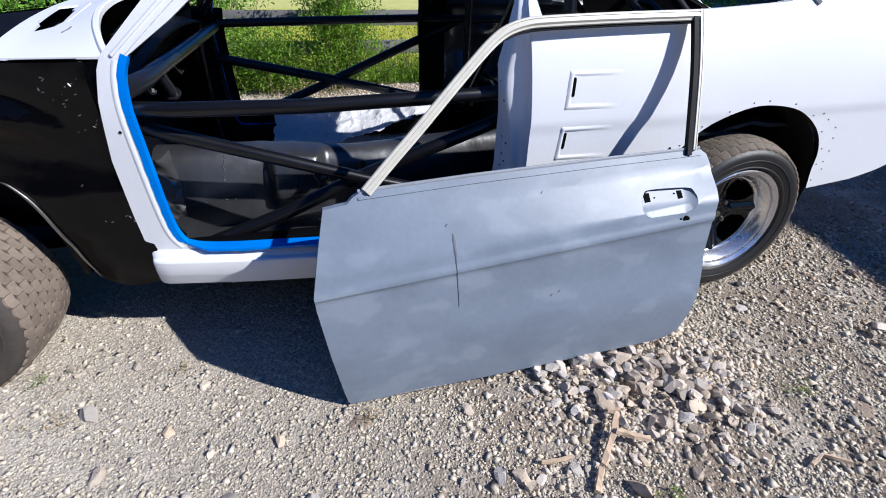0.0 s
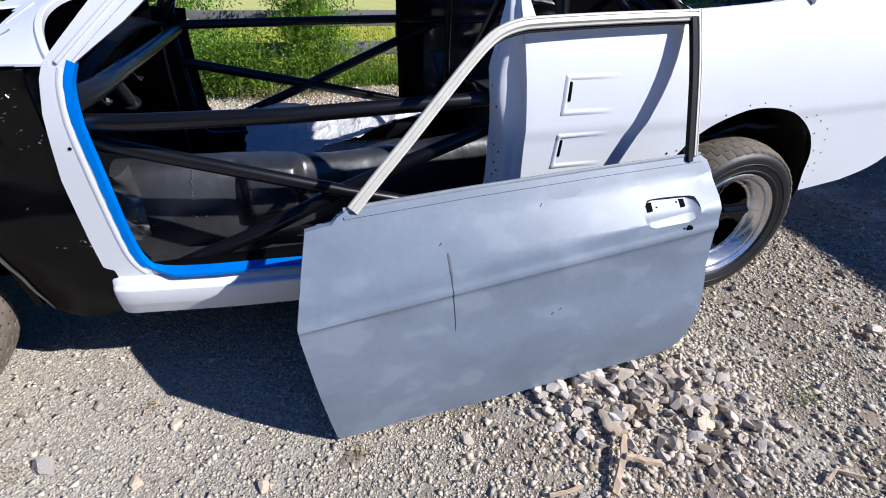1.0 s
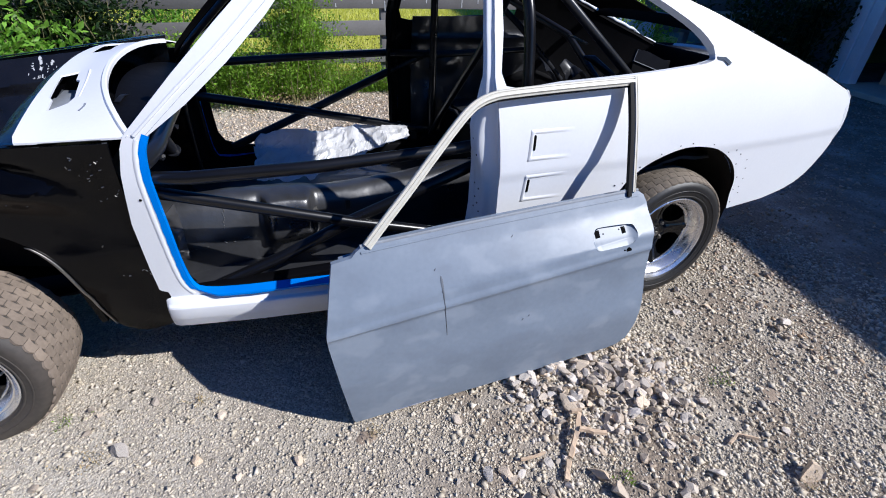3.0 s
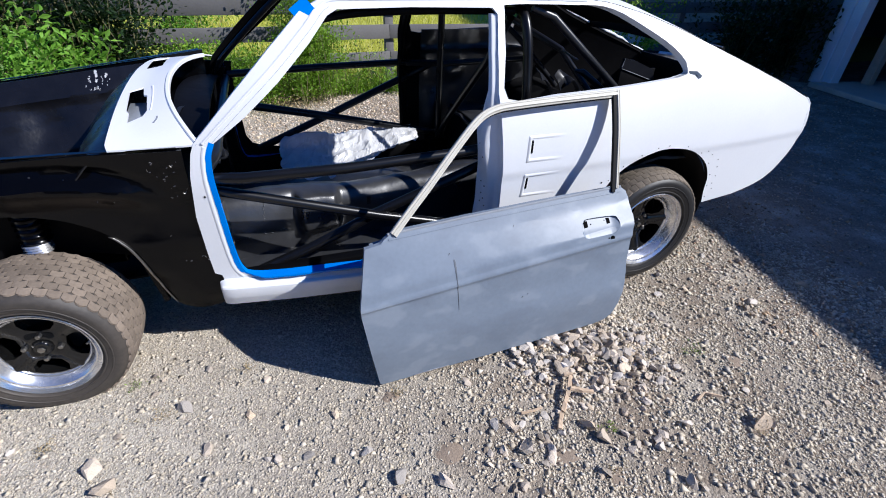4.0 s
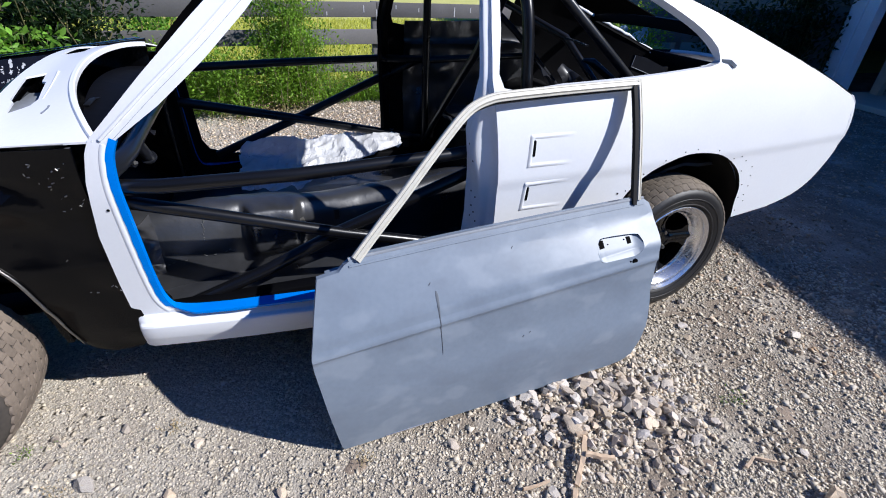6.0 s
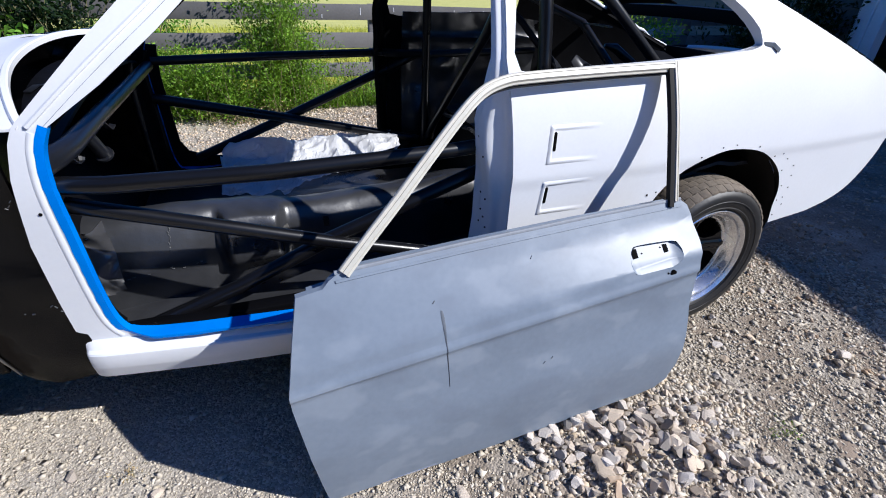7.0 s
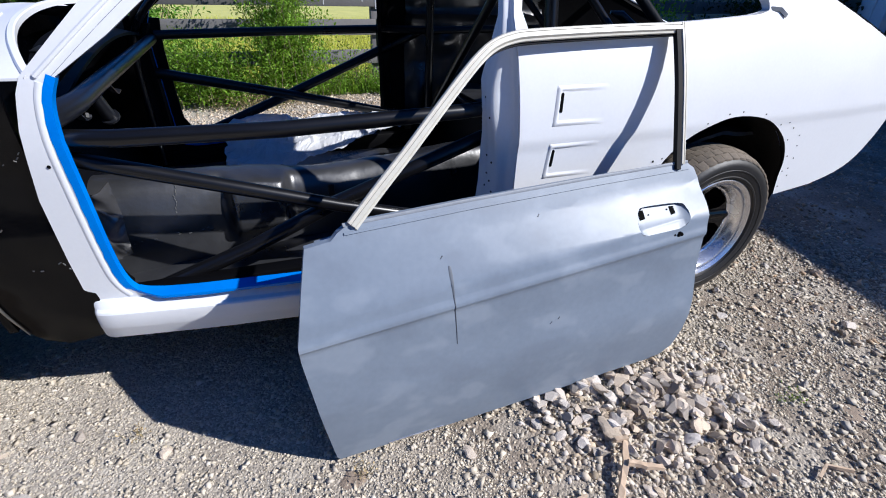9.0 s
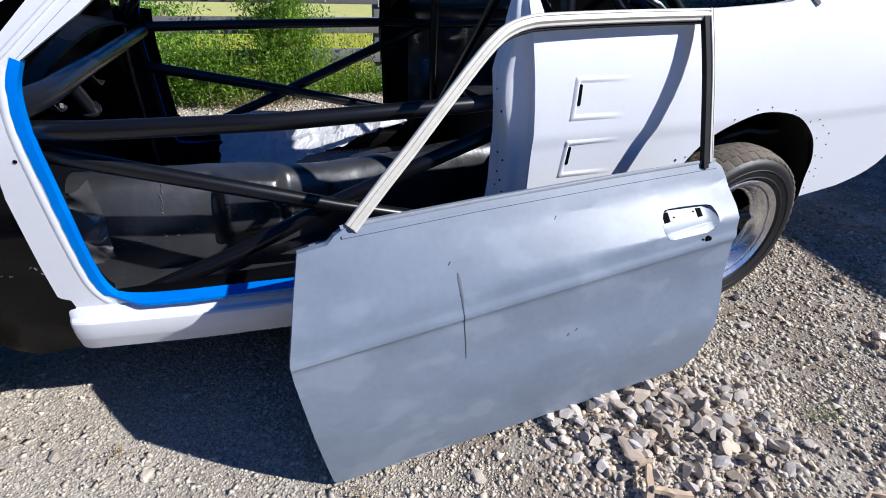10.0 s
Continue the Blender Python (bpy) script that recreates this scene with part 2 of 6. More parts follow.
def part(name, data, mats, parent=None, label="", smooth=40.0):
    """Link a bmesh or mesh, built in world places, as one mesh object under parent."""
    if isinstance(data, bmesh.types.BMesh):
        bmesh.ops.recalc_face_normals(data, faces=data.faces) if data.faces and not data.faces.layers.int.get("keep") else None
        me = bpy.data.meshes.new(name)
        data.to_mesh(me)
        data.free()
    else:
        me = data
    for m in mats if isinstance(mats, (list, tuple)) else [mats]:
        me.materials.append(m)
    if smooth:
        me.shade_smooth()
        me.set_sharp_from_angle(angle=radians(smooth))
    ob = new(name, me)
    if parent:
        ob.parent = parent
        root = parent
        while root.parent:
            root = root.parent
        if parent is root:
            ob.matrix_parent_inverse = root.matrix_basis.inverted()
    if label:
        ob["label"] = label
    return ob


def interp(x, pts):
    return float(np.interp(x, [p[0] for p in pts], [p[1] for p in pts]))


def mesh_of(name, verts, faces, idx=None):
    me = bpy.data.meshes.new(name)
    me.from_pydata([tuple(v) for v in verts], [], faces)
    if idx:
        me.polygons.foreach_set("material_index", idx)
    me.validate()
    return me


def smooth_poly(pts, closed=True, n=5):
    """Catmull-Rom through points of any dimension."""
    P = [np.array(p, float) for p in pts]
    out = []
    k = len(P)
    for i in range(k if closed else k - 1):
        a = P[(i - 1) % k] if closed or i else P[0]
        b, c = P[i], P[(i + 1) % k]
        d = P[(i + 2) % k] if closed or i + 2 < k else P[-1]
        for j in range(n):
            t = j / n
            out.append(tuple(0.5 * (2 * b + (c - a) * t + (2 * a - 5 * b + 4 * c - d) * t * t + (3 * b - a - 3 * c + d) * t ** 3)))
    if not closed:
        out.append(tuple(P[-1]))
    return out


def panel(name, outline, holes, place, back, nu=24, nv=14, cuts=()):
    """A curved sheet: a flat outline with holes, cut into a grid and set in space by place(u, v); back is the offset of its inner face.
    Materials: outer face, inner face, edges."""
    bm = bmesh.new()
    edges = []
    for loop in (outline, *holes):
        vs = [bm.verts.new((u, v, 0)) for u, v in loop]
        edges += [bm.edges.new((vs[i], vs[(i + 1) % len(vs)])) for i in range(len(vs))]
    bmesh.ops.triangle_fill(bm, use_beauty=True, use_dissolve=False, edges=edges)
    us, vs_ = [p[0] for p in outline], [p[1] for p in outline]
    for axis, lo, hi, n in ((0, min(us), max(us), nu), (1, min(vs_), max(vs_), nv)):
        for k in range(1, n):
            co, no = [0, 0, 0], [0, 0, 0]
            co[axis], no[axis] = lo + (hi - lo) * k / n + 1e-4, 1
            bmesh.ops.bisect_plane(bm, geom=[*bm.verts, *bm.edges, *bm.faces], dist=1e-6, plane_co=co, plane_no=no)
    for value in cuts:
        bmesh.ops.bisect_plane(bm, geom=[*bm.verts, *bm.edges, *bm.faces], dist=1e-6, plane_co=(0, value, 0), plane_no=(0, 1, 0))
    bm.verts.index_update()
    V = [Vector(place(v.co.x, v.co.y)) for v in bm.verts]
    off = Vector(back)
    F, idx = [], []
    for f in bm.faces:
        ids = [v.index for v in f.verts]
        nrm = (V[ids[1]] - V[ids[0]]).cross(V[ids[2]] - V[ids[0]])
        F.append(ids if nrm.dot(off) < 0 else ids[::-1])
    N = len(V)
    faces = list(F) + [[i + N for i in f[::-1]] for f in F]
    idx = [0] * len(F) + [1] * len(F)
    verts = V + [v + off for v in V]
    border = {}
    for f in F:
        for i in range(len(f)):
            a, b = f[i], f[(i + 1) % len(f)]
            if (b, a) in border:
                del border[(b, a)]
            else:
                border[(a, b)] = 1
    ring = {}
    for a, b in border:
        for i in (a, b):
            if i not in ring:
                ring[i] = len(verts)
                verts += [V[i], V[i] + off]
        faces.append([ring[a], ring[a] + 1, ring[b] + 1, ring[b]])
        idx.append(2)
    bm.free()
    return mesh_of(name, verts, faces, idx)


def tube(name, pts, r, seg=14, caps=True, squash=None):
    """A round bar along points."""
    P = [Vector(p) for p in pts]
    verts, faces = [], []
    up = None
    for i, p in enumerate(P):
        t = (P[min(i + 1, len(P) - 1)] - P[max(i - 1, 0)]).normalized()
        if up is None:
            up = t.orthogonal().normalized()
        up = (up - t * up.dot(t)).normalized()
        side = t.cross(up)
        rr = r[i] if isinstance(r, (list, tuple)) else r
        for k in range(seg):
            a = 2 * math.pi * k / seg
            verts.append(p + up * math.cos(a) * rr + side * math.sin(a) * rr)
    for i in range(len(P) - 1):
        for k in range(seg):
            a, b = i * seg + k, i * seg + (k + 1) % seg
            faces.append([a, b, b + seg, a + seg])
    if caps:
        faces.append(list(range(seg))[::-1])
        faces.append([(len(P) - 1) * seg + k for k in range(seg)])
    return mesh_of(name, verts, faces)


def lathe(name, prof, centre, seg=64, closed=False):
    """Turn a profile of (radius, across) round the axle, which lies along y; across grows inwards."""
    verts, faces = [], []
    cx, cy, cz = centre
    for k in range(seg):
        a = 2 * math.pi * k / seg
        verts += [(cx + r * math.cos(a), cy + d, cz + r * math.sin(a)) for r, d in prof]
    n = len(prof)
    for k in range(seg):
        for i in range(n if closed else n - 1):
            j = (i + 1) % n
            a, b = k * n, ((k + 1) % seg) * n
            faces.append([a + i, a + j, b + j, b + i])
    return mesh_of(name, verts, faces)


def slab(name, lo, hi, bevel=0.004):
    bm = bmesh.new()
    bmesh.ops.create_cube(bm, size=1, matrix=Matrix.Translation([(a + b) / 2 for a, b in zip(lo, hi)]) @ Matrix.Diagonal([b - a for a, b in zip(lo, hi)] + [1]))
    if bevel:
        bmesh.ops.bevel(bm, geom=list(bm.edges), offset=bevel, segments=2, affect="EDGES", profile=0.5)
    return bm


def grid(name, nu, nv, place, thick=None):
    """An open sheet over u, v in 0..1."""
    verts = [Vector(place(i / nu, j / nv)) for i in range(nu + 1) for j in range(nv + 1)]
    faces = [[i * (nv + 1) + j, (i + 1) * (nv + 1) + j, (i + 1) * (nv + 1) + j + 1, i * (nv + 1) + j + 1] for i in range(nu) for j in range(nv)]
    if thick:
        N = len(verts)
        off = Vector(thick)
        faces += [[k + N for k in f[::-1]] for f in faces]
        verts += [v + off for v in verts]
        rim = [i * (nv + 1) for i in range(nu + 1)] + [nu * (nv + 1) + j for j in range(1, nv + 1)]
        rim += [i * (nv + 1) + nv for i in range(nu - 1, -1, -1)] + [j for j in range(nv - 1, 0, -1)]
        faces += [[rim[i], rim[(i + 1) % len(rim)], rim[(i + 1) % len(rim)] + N, rim[i] + N] for i in range(len(rim))]
    return mesh_of(name, verts, faces)


def sweep(name, pts, prof, normal, closed=False):
    """A bar of fixed section along points that lie in a sheet; prof is a closed list of (sideways, outwards); normal(p) points out of the sheet."""
    P = [Vector(p) for p in pts]
    verts, faces = [], []
    n = len(prof)
    for i, p in enumerate(P):
        t = (P[min(i + 1, len(P) - 1)] - P[max(i - 1, 0)]).normalized()
        nn = Vector(normal(p))
        nn = (nn - t * nn.dot(t)).normalized()
        s = t.cross(nn)
        verts += [p + s * a + nn * b for a, b in prof]
    for i in range(len(P) - 1):
        for k in range(n):
            a, b = i * n + k, i * n + (k + 1) % n
            faces.append([a, b, b + n, a + n])
    faces.append(list(range(n))[::-1])
    faces.append([(len(P) - 1) * n + k for k in range(n)])
    return mesh_of(name, verts, faces)


ICO_V, ICO_F = None, None


def ico():
    global ICO_V, ICO_F
    if ICO_V is None:
        bm = bmesh.new()
        bmesh.ops.create_icosphere(bm, subdivisions=1, radius=1)
        ICO_V = np.array([v.co[:] for v in bm.verts])
        ICO_F = np.array([[v.index for v in f.verts] for f in bm.faces])
        bm.free()
    return ICO_V, ICO_F


OCT_V = np.array([(1, 0, 0), (-1, 0, 0), (0, 1, 0), (0, -1, 0), (0, 0, 1), (0, 0, -1)], float)
OCT_F = np.array([(0, 2, 4), (2, 1, 4), (1, 3, 4), (3, 0, 4), (2, 0, 5), (1, 2, 5), (3, 1, 5), (0, 3, 5)])


def many(name, base_v, base_f, places, sizes, rng, jitter=0.4, flat=0.7):
    """One mesh of many turned, jittered copies of a small solid."""
    n, k = len(places), len(base_v)
    v = np.repeat(base_v[None], n, 0) * (1 + jitter * rng.uniform(-1, 1, (n, k, 1)))
    v = v * (rng.uniform(0.55, 1.45, (n, 1, 3)))
    q = rng.normal(size=(n, 4))
    q /= np.linalg.norm(q, axis=1, keepdims=True)
    w, x, y, z = q.T
    R = np.stack([np.stack([1 - 2 * (y * y + z * z), 2 * (x * y - z * w), 2 * (x * z + y * w)], -1),
                  np.stack([2 * (x * y + z * w), 1 - 2 * (x * x + z * z), 2 * (y * z - x * w)], -1),
                  np.stack([2 * (x * z - y * w), 2 * (y * z + x * w), 1 - 2 * (x * x + y * y)], -1)], 1)
    v = np.einsum("nij,nkj->nki", R, v)
    v[:, :, 2] *= flat
    v = v * np.asarray(sizes)[:, None, None] + np.asarray(places)[:, None, :]
    f = (base_f[None] + (np.arange(n) * k)[:, None, None]).reshape(-1, 3)
    me = bpy.data.meshes.new(name)
    me.vertices.add(n * k)
    me.vertices.foreach_set("co", v.reshape(-1).astype(np.float32))
    me.loops.add(f.size)
    me.loops.foreach_set("vertex_index", f.reshape(-1).astype(np.int32))
    me.polygons.add(len(f))
    me.polygons.foreach_set("loop_start", np.arange(0, f.size, 3, dtype=np.int32))
    me.update(calc_edges=True)
    me.validate()
    return me


# ---- ground ----
def ground_z(x, y):
    z = -0.004
    if -2 <= x <= 6 and -2 <= y <= 6:
        z += 0.006 * noise.noise((x * 1.7, y * 1.7, 0)) + 0.003 * noise.noise((x * 4, y * 4, 3))
        z += 0.035 * math.exp(-((x - 2.2) / 0.42) ** 2 - ((y + 0.30) / 0.22) ** 2)
    return z


def ground_sheet():
    xs = np.concatenate([[-300, -60, -15, -5], np.linspace(-2, 6, 81), [9, 15, 40, 120, 300]])
    ys = np.concatenate([[-300, -60, -15, -5], np.linspace(-2, 2, 41), np.linspace(2.3, 6, 14), [9, 15, 40, 120, 300]])
    verts = []
    for x in xs:
        for y in ys:
            z = ground_z(x, y)
            verts.append((x, y, z))
    n = len(ys)
    faces = [[i * n + j, (i + 1) * n + j, (i + 1) * n + j + 1, i * n + j + 1] for i in range(len(xs) - 1) for j in range(n - 1)]
    return part("ground", mesh_of("ground", verts, faces), GROUND)


tagged(ground_sheet(), "grey crushed gravel driveway, level, with worn patches", "ground", kind="structure")


def heap(x, y):
    return 0.035 * math.exp(-((x - 2.2) / 0.42) ** 2 - ((y + 0.30) / 0.22) ** 2)


def gravel(name, n, xr, yr, lo, hi, label, base, seed, keep=None, mat=None, flat=0.7):
    rng = np.random.default_rng(seed)
    p = np.column_stack([rng.uniform(*xr, n), rng.uniform(*yr, n), np.zeros(n)])
    s = lo * (hi / lo) ** (rng.uniform(0, 1, n) ** 2.2)
    if keep:
        ok = np.array([keep(x, y) for x, y, _ in p])
        p, s = p[ok], s[ok]
    lift = 0.09 + 0.17 * np.clip((p[:, 0] - 0.9) / 0.8, 0, 1)
    p[:, 2] = s * lift + np.array([ground_z(x, y) for x, y, _ in p])
    me = many(name, *base, p, s, rng, flat=flat)
    ob = part(name, me, mat or PEBBLE, smooth=0)
    return tagged(ob, label, "gravel", kind="stuff")


OCT, ICO = (OCT_V, OCT_F), ico()
CHIP = (np.array([(0.9, 0, -0.6), (-0.5, 0.8, -0.6), (-0.6, -0.8, -0.6), (0.7, 0.1, 0.6), (-0.4, 0.7, 0.7), (-0.5, -0.7, 0.5)]), np.array([(0, 2, 1), (3, 4, 5), (0, 1, 4), (0, 4, 3), (1, 2, 5), (1, 5, 4), (2, 0, 3), (2, 3, 5)]))
PATCHES = [(1.36, -0.69, 0.075), (2.82, -0.67, 0.075), (1.21, -0.36, 0.05), (1.91, -0.97, 0.06), (2.60, -0.98, 0.08), (1.78, -0.84, 0.07), (2.35, -0.75, 0.05)]


def soil_at(x, y):
    """How far a place lies inside a patch of bare soil: 0 at its middle, 1 at its rim."""
    return min(math.hypot(x - a, (y - b) * 1.25) / (r * (1 + 0.5 * noise.noise((x * 16, y * 16, 9)))) for a, b, r in PATCHES)


rngp = random.Random(17)


def bare(x, y):
    """How thin the chips lie: brown soil shows through in drifts beside the heap."""
    return min(max((noise.noise((x * 2.6, y * 3.4, 5)) + 0.4 * noise.noise((x * 8, y * 8, 2)) + 0.20) * 2.6, 0), 0.87) * min(max((x - 0.9) / 0.6, 0), 1)


def fine_keep(x, y):
    return (soil_at(x, y) > 0.35 + 0.9 * rngp.random() or rngp.random() < 0.30) and bare(x, y) < rngp.random()


def mid_keep(x, y):
    """Chips lie thickest round the rubble heap and thin out towards the worn wheel track."""
    return rngp.random() < 0.30 + 0.70 * min(max((x - 0.7) / 1.1, 0), 1) and soil_at(x, y) > 0.6 * rngp.random() and bare(x, y) < rngp.random()


gravel("fine_gravel", 120000, (-0.7, 3.9), (-1.32, 0.45), 0.0024, 0.0054, "fine grey and beige gravel chips beside the car", CHIP, 1, keep=fine_keep, flat=0.42)
gravel("middle_gravel", 96000, (-0.7, 4.0), (-1.33, 0.45), 0.0032, 0.0095, "angular grey gravel chips packed over the driveway", CHIP, 9, keep=mid_keep, flat=0.46)
gravel("coarse_gravel", 7000, (-0.8, 4.2), (-1.35, 0.5), 0.0055, 0.0135, "coarser angular gravel chips strewn over the driveway", CHIP, 2)
gravel("stony_gravel", 4200, (1.5, 4.2), (-1.35, 0.3), 0.007, 0.017, "angular stone chips around the rubble heap", CHIP, 6)
gravel("shaded_gravel", 18000, (3.2, 8.8), (-1.0, 4.5), 0.006, 0.018, "gravel in front of the garage, shade put into its colour", CHIP, 3, mat=SHADE_CHIP)
gravel("far_gravel", 26000, (-0.5, 4.0), (1.7, 4.5), 0.006, 0.02, "pale tan gravel between car and fence", CHIP, 4, mat=TAN)
gravel("heap_rubble", 2600, (1.72, 2.66), (-0.72, -0.12), 0.006, 0.013, "small angular rubble filling the stone heap", ICO, 8, keep=lambda x, y: math.hypot((x - 2.17) / 0.45, (y + 0.43) / 0.28) < 0.75 + 0.4 * rngp.random(), mat=STONE_MIX, flat=0.75)


def soil(x, y, r):
    verts, faces = [(x, y, 0.0035 + ground_z(x, y))], []
    for ring in (0.5, 1.0):
        for k in range(20):
            a = 6.2832 * k / 20
            q = r * 1.15 * ring * (1 + 0.35 * noise.noise((x * 9 + 2 * math.cos(a), y * 9 + 2 * math.sin(a), 4)))
            px, py = x + q * math.cos(a), y + q * math.sin(a) * 0.8
            verts.append((px, py, (0.003 if ring < 1 else -0.008) + ground_z(px, py)))
    for k in range(20):
        faces.append([0, 1 + k, 1 + (k + 1) % 20])
        faces.append([1 + k, 21 + k, 21 + (k + 1) % 20, 1 + (k + 1) % 20])
    ob = part("soil_patch", mesh_of("soil", verts, faces), SOIL, smooth=60)
    return tagged(ob, "patch of bare brown soil in the gravel", "soil", kind="stuff")


for patch in PATCHES:
    soil(*patch)

# ---- the car shell ----
MID = 0.825
BELT = [(-0.9, 0.31), (-0.6, 0.28), (0.3, 0.20), (0.6, 0.145), (0.9, 0.10), (1.2, 0.07), (1.5, 0.05), (1.85, 0.035), (2.5, 0.035), (3.0, 0.05), (3.4, 0.07), (3.8, 0.11), (3.9, 0.14)]


def side(x, z):
    """How far in the flank lies at length x and height z."""
    y = interp(x, BELT) + (0.6 * (z - 0.78) ** 2 if z > 0.78 else 0.06 * (0.78 - z) ** 2)
    fade = min(max((x - 1.75) / 0.1, 0), 1)
    zc = 0.779 + 0.008 * (x - 1.85)
    y -= fade * 0.0018 * math.exp(-((z - zc) / 0.030) ** 2)
    if z < zc:
        y += fade * 0.0026 * min((zc - z) / 0.035, 1)
    return y


def flank(x, z):
    return (x, side(x, z), z)


def far_up(z):
    """The shell leans: its far side stands higher from the waist up."""
    f = min(max((z - 0.72) / 0.35, 0), 1)
    return 0.058 * f * f * (3 - 2 * f)


def lean(x):
    """The lean fades out towards the tail."""
    f = min(max((x - 2.3) / 0.8, 0), 1)
    return 1 - f * f * (3 - 2 * f)


def far_flank(x, z):
    return (x, 2 * MID - side(x, z), z + far_up(z) * lean(x))


car = thing("car_shell", (1.4, MID, 0), "white and black stripped race car body shell without doors or glass", "car")

ARCH = smooth_poly([(3.165, 0.435), (3.142, 0.52), (3.127, 0.607), (3.061, 0.700), (2.93, 0.778), (2.768, 0.805), (2.640, 0.787), (2.515, 0.730), (2.43, 0.64), (2.39, 0.5), (2.38, 0.40)], closed=False, n=4)
TAIL = smooth_poly([(3.80, 0.945), (3.818, 0.86), (3.815, 0.77), (3.78, 0.66), (3.69, 0.545), (3.57, 0.487), (3.4, 0.455)], closed=False, n=4)
SIDE_OUT = [(0.588, 0.278), (0.592, 0.36), (0.585, 0.52), (0.583, 0.70), (0.603, 0.87), (0.622, 0.95), (0.638, 0.985), (0.80, 1.145), (0.95, 1.285), (1.08, 1.400), (1.17, 1.442), (1.4, 1.455),
            (1.9, 1.46), (2.2, 1.452), (2.42, 1.432), (2.62, 1.385), (2.83, 1.318), (3.2, 1.185), (3.55, 1.06), (3.77, 0.975), *TAIL,
            *ARCH, (2.375, 0.278)]
DOOR_HOLE = [(0.708, 0.985), (0.83, 1.070), (0.965, 1.180), (1.095, 1.300), (1.175, 1.385), (1.215, 1.405), (1.5, 1.413), (1.84, 1.412), (1.858, 1.39), (1.835, 1.26), (1.820, 1.12), (1.828, 1.02), (1.842, 0.80), (1.846, 0.62),
             (1.835, 0.47), (1.81, 0.41), (1.76, 0.392), (1.2, 0.392), (0.80, 0.388), (0.752, 0.390), (0.714, 0.406), (0.698, 0.432), (0.688, 0.48), (0.682, 0.66), (0.676, 0.85), (0.684, 0.93)]
PANE_HOLE = smooth_poly([(1.862, 1.088), (2.1, 1.093), (2.4, 1.106), (2.70, 1.126), (2.80, 1.138), (2.822, 1.160), (2.74, 1.24), (2.58, 1.325), (2.42, 1.395), (2.3, 1.418), (2.1, 1.424), (1.915, 1.422), (1.892, 1.40), (1.868, 1.26)], n=3)
PANE_INNER = PANE_HOLE


def widen(x, z):
    """The window's rim folds in along its top and rear edges."""
    if z < 1.15 or x < 2.25:
        return (x, z)
    k = min((x - 2.25) / 0.2, 1) * min((z - 1.15) / 0.03, 1)
    return (x + 0.012 * k, z + 0.014 * k)


PANE_HOLE = [widen(x, z) for x, z in PANE_INNER]
CREASE = (0.700, 0.710, 0.720, 0.735, 0.742, 0.750, 0.758, 0.766, 0.772, 0.780, 0.790, 0.800, 0.815, 0.83)
near_side = part("body_side", panel("body_side", SIDE_OUT, [DOOR_HOLE, PANE_HOLE], flank, (0, 0.022, 0), 40, 22, CREASE), [WHITE, INNER, WHITE], car, "white primed flank with door and window openings", smooth=30)
part("body_side", panel("body_side_far", SIDE_OUT, [DOOR_HOLE, PANE_HOLE], far_flank, (0, -0.022, 0), 40, 22, CREASE), [WHITE, INNER, INNER], car, "far flank, black inside", smooth=30)

for poly in near_side.data.polygons:
    c = poly.center
    if poly.material_index == 2 and 2.37 < c.x < 3.175 and 0.39 < c.z < 0.82:
        poly.material_index = 1

reveal = [(o, q) for o, q in zip(PANE_HOLE, PANE_INNER) if q[0] > 2.2 and q[1] > 1.13]
rv = [flank(*o) for o, q in reveal] + [(q[0], side(*q) + 0.030, q[1]) for o, q in reveal]
part("window_reveal", mesh_of("window_reveal", rv, [[k, k + 1, k + 1 + len(reveal), k + len(reveal)] for k in range(len(reveal) - 1)]), WHITE, car, "white folded rim of the side window", smooth=60)


# door jambs behind the openings
def jamb(mirror):
    edge = [(0.40, 1.80, 0.0), (0.47, 1.832, 0.0), (0.62, 1.843, 0), (0.80, 1.84, 0), (1.02, 1.826, 0), (1.08, 1.819, 0), (1.12, 1.818, 0), (1.26, 1.833, 0), (1.39, 1.856, 0)]

    def place(u, v):
        z = 0.40 + 0.99 * u
        x = interp(z, [(e[0], e[1]) for e in edge])
        depth = 0.11 if mirror else interp(z, [(0.4, 0.110), (0.95, 0.105), (1.12, 0.035), (1.4, 0.03)])
        x = min(x, 1.835) if mirror else x
        reach = depth * 0.62 + 0.012
        fold = min(0.014 + 0.052 * math.exp(-((z - 0.875) / 0.125) ** 2), reach)
        back = fold / (1 + math.exp(-(v - 0.31) * 36)) + (reach - fold) * v - 0.006 / (1 + math.exp(-(v - 0.75) * 34))
        y = side(x, z) + 0.004 + v * depth
        return (x - back, y if not mirror else 2 * MID - y, z + (far_up(z) if mirror else 0))
    return place


part("door_jamb", grid("jamb", 40, 30, jamb(False), (0.02, 0, 0)), WHITE, car, "white primed rear door jamb with bolt holes")
part("door_jamb", grid("jamb", 40, 30, jamb(True), (0.02, 0, 0)), INNER, car)
for z, v in ((0.60, 0.5), (0.615, 0.75), (0.635, 0.6), (0.66, 0.7), (0.70, 0.55), (0.72, 0.72), (0.845, 0.5), (0.90, 0.72)):
    p = Vector(jamb(False)((z - 0.40) / 0.99, v))
    du, dw = Vector(jamb(False)((z - 0.40) / 0.99, v + 0.02)) - p, Vector(jamb(False)((z - 0.38) / 0.99, v)) - p
    out = du.cross(dw).normalized()
    out = -out if out.x > 0 else out
    part("bolt_hole", tube("bolt_hole", [p + out * 0.0012, p - out * 0.006], 0.0034, 9), HOLE, car)


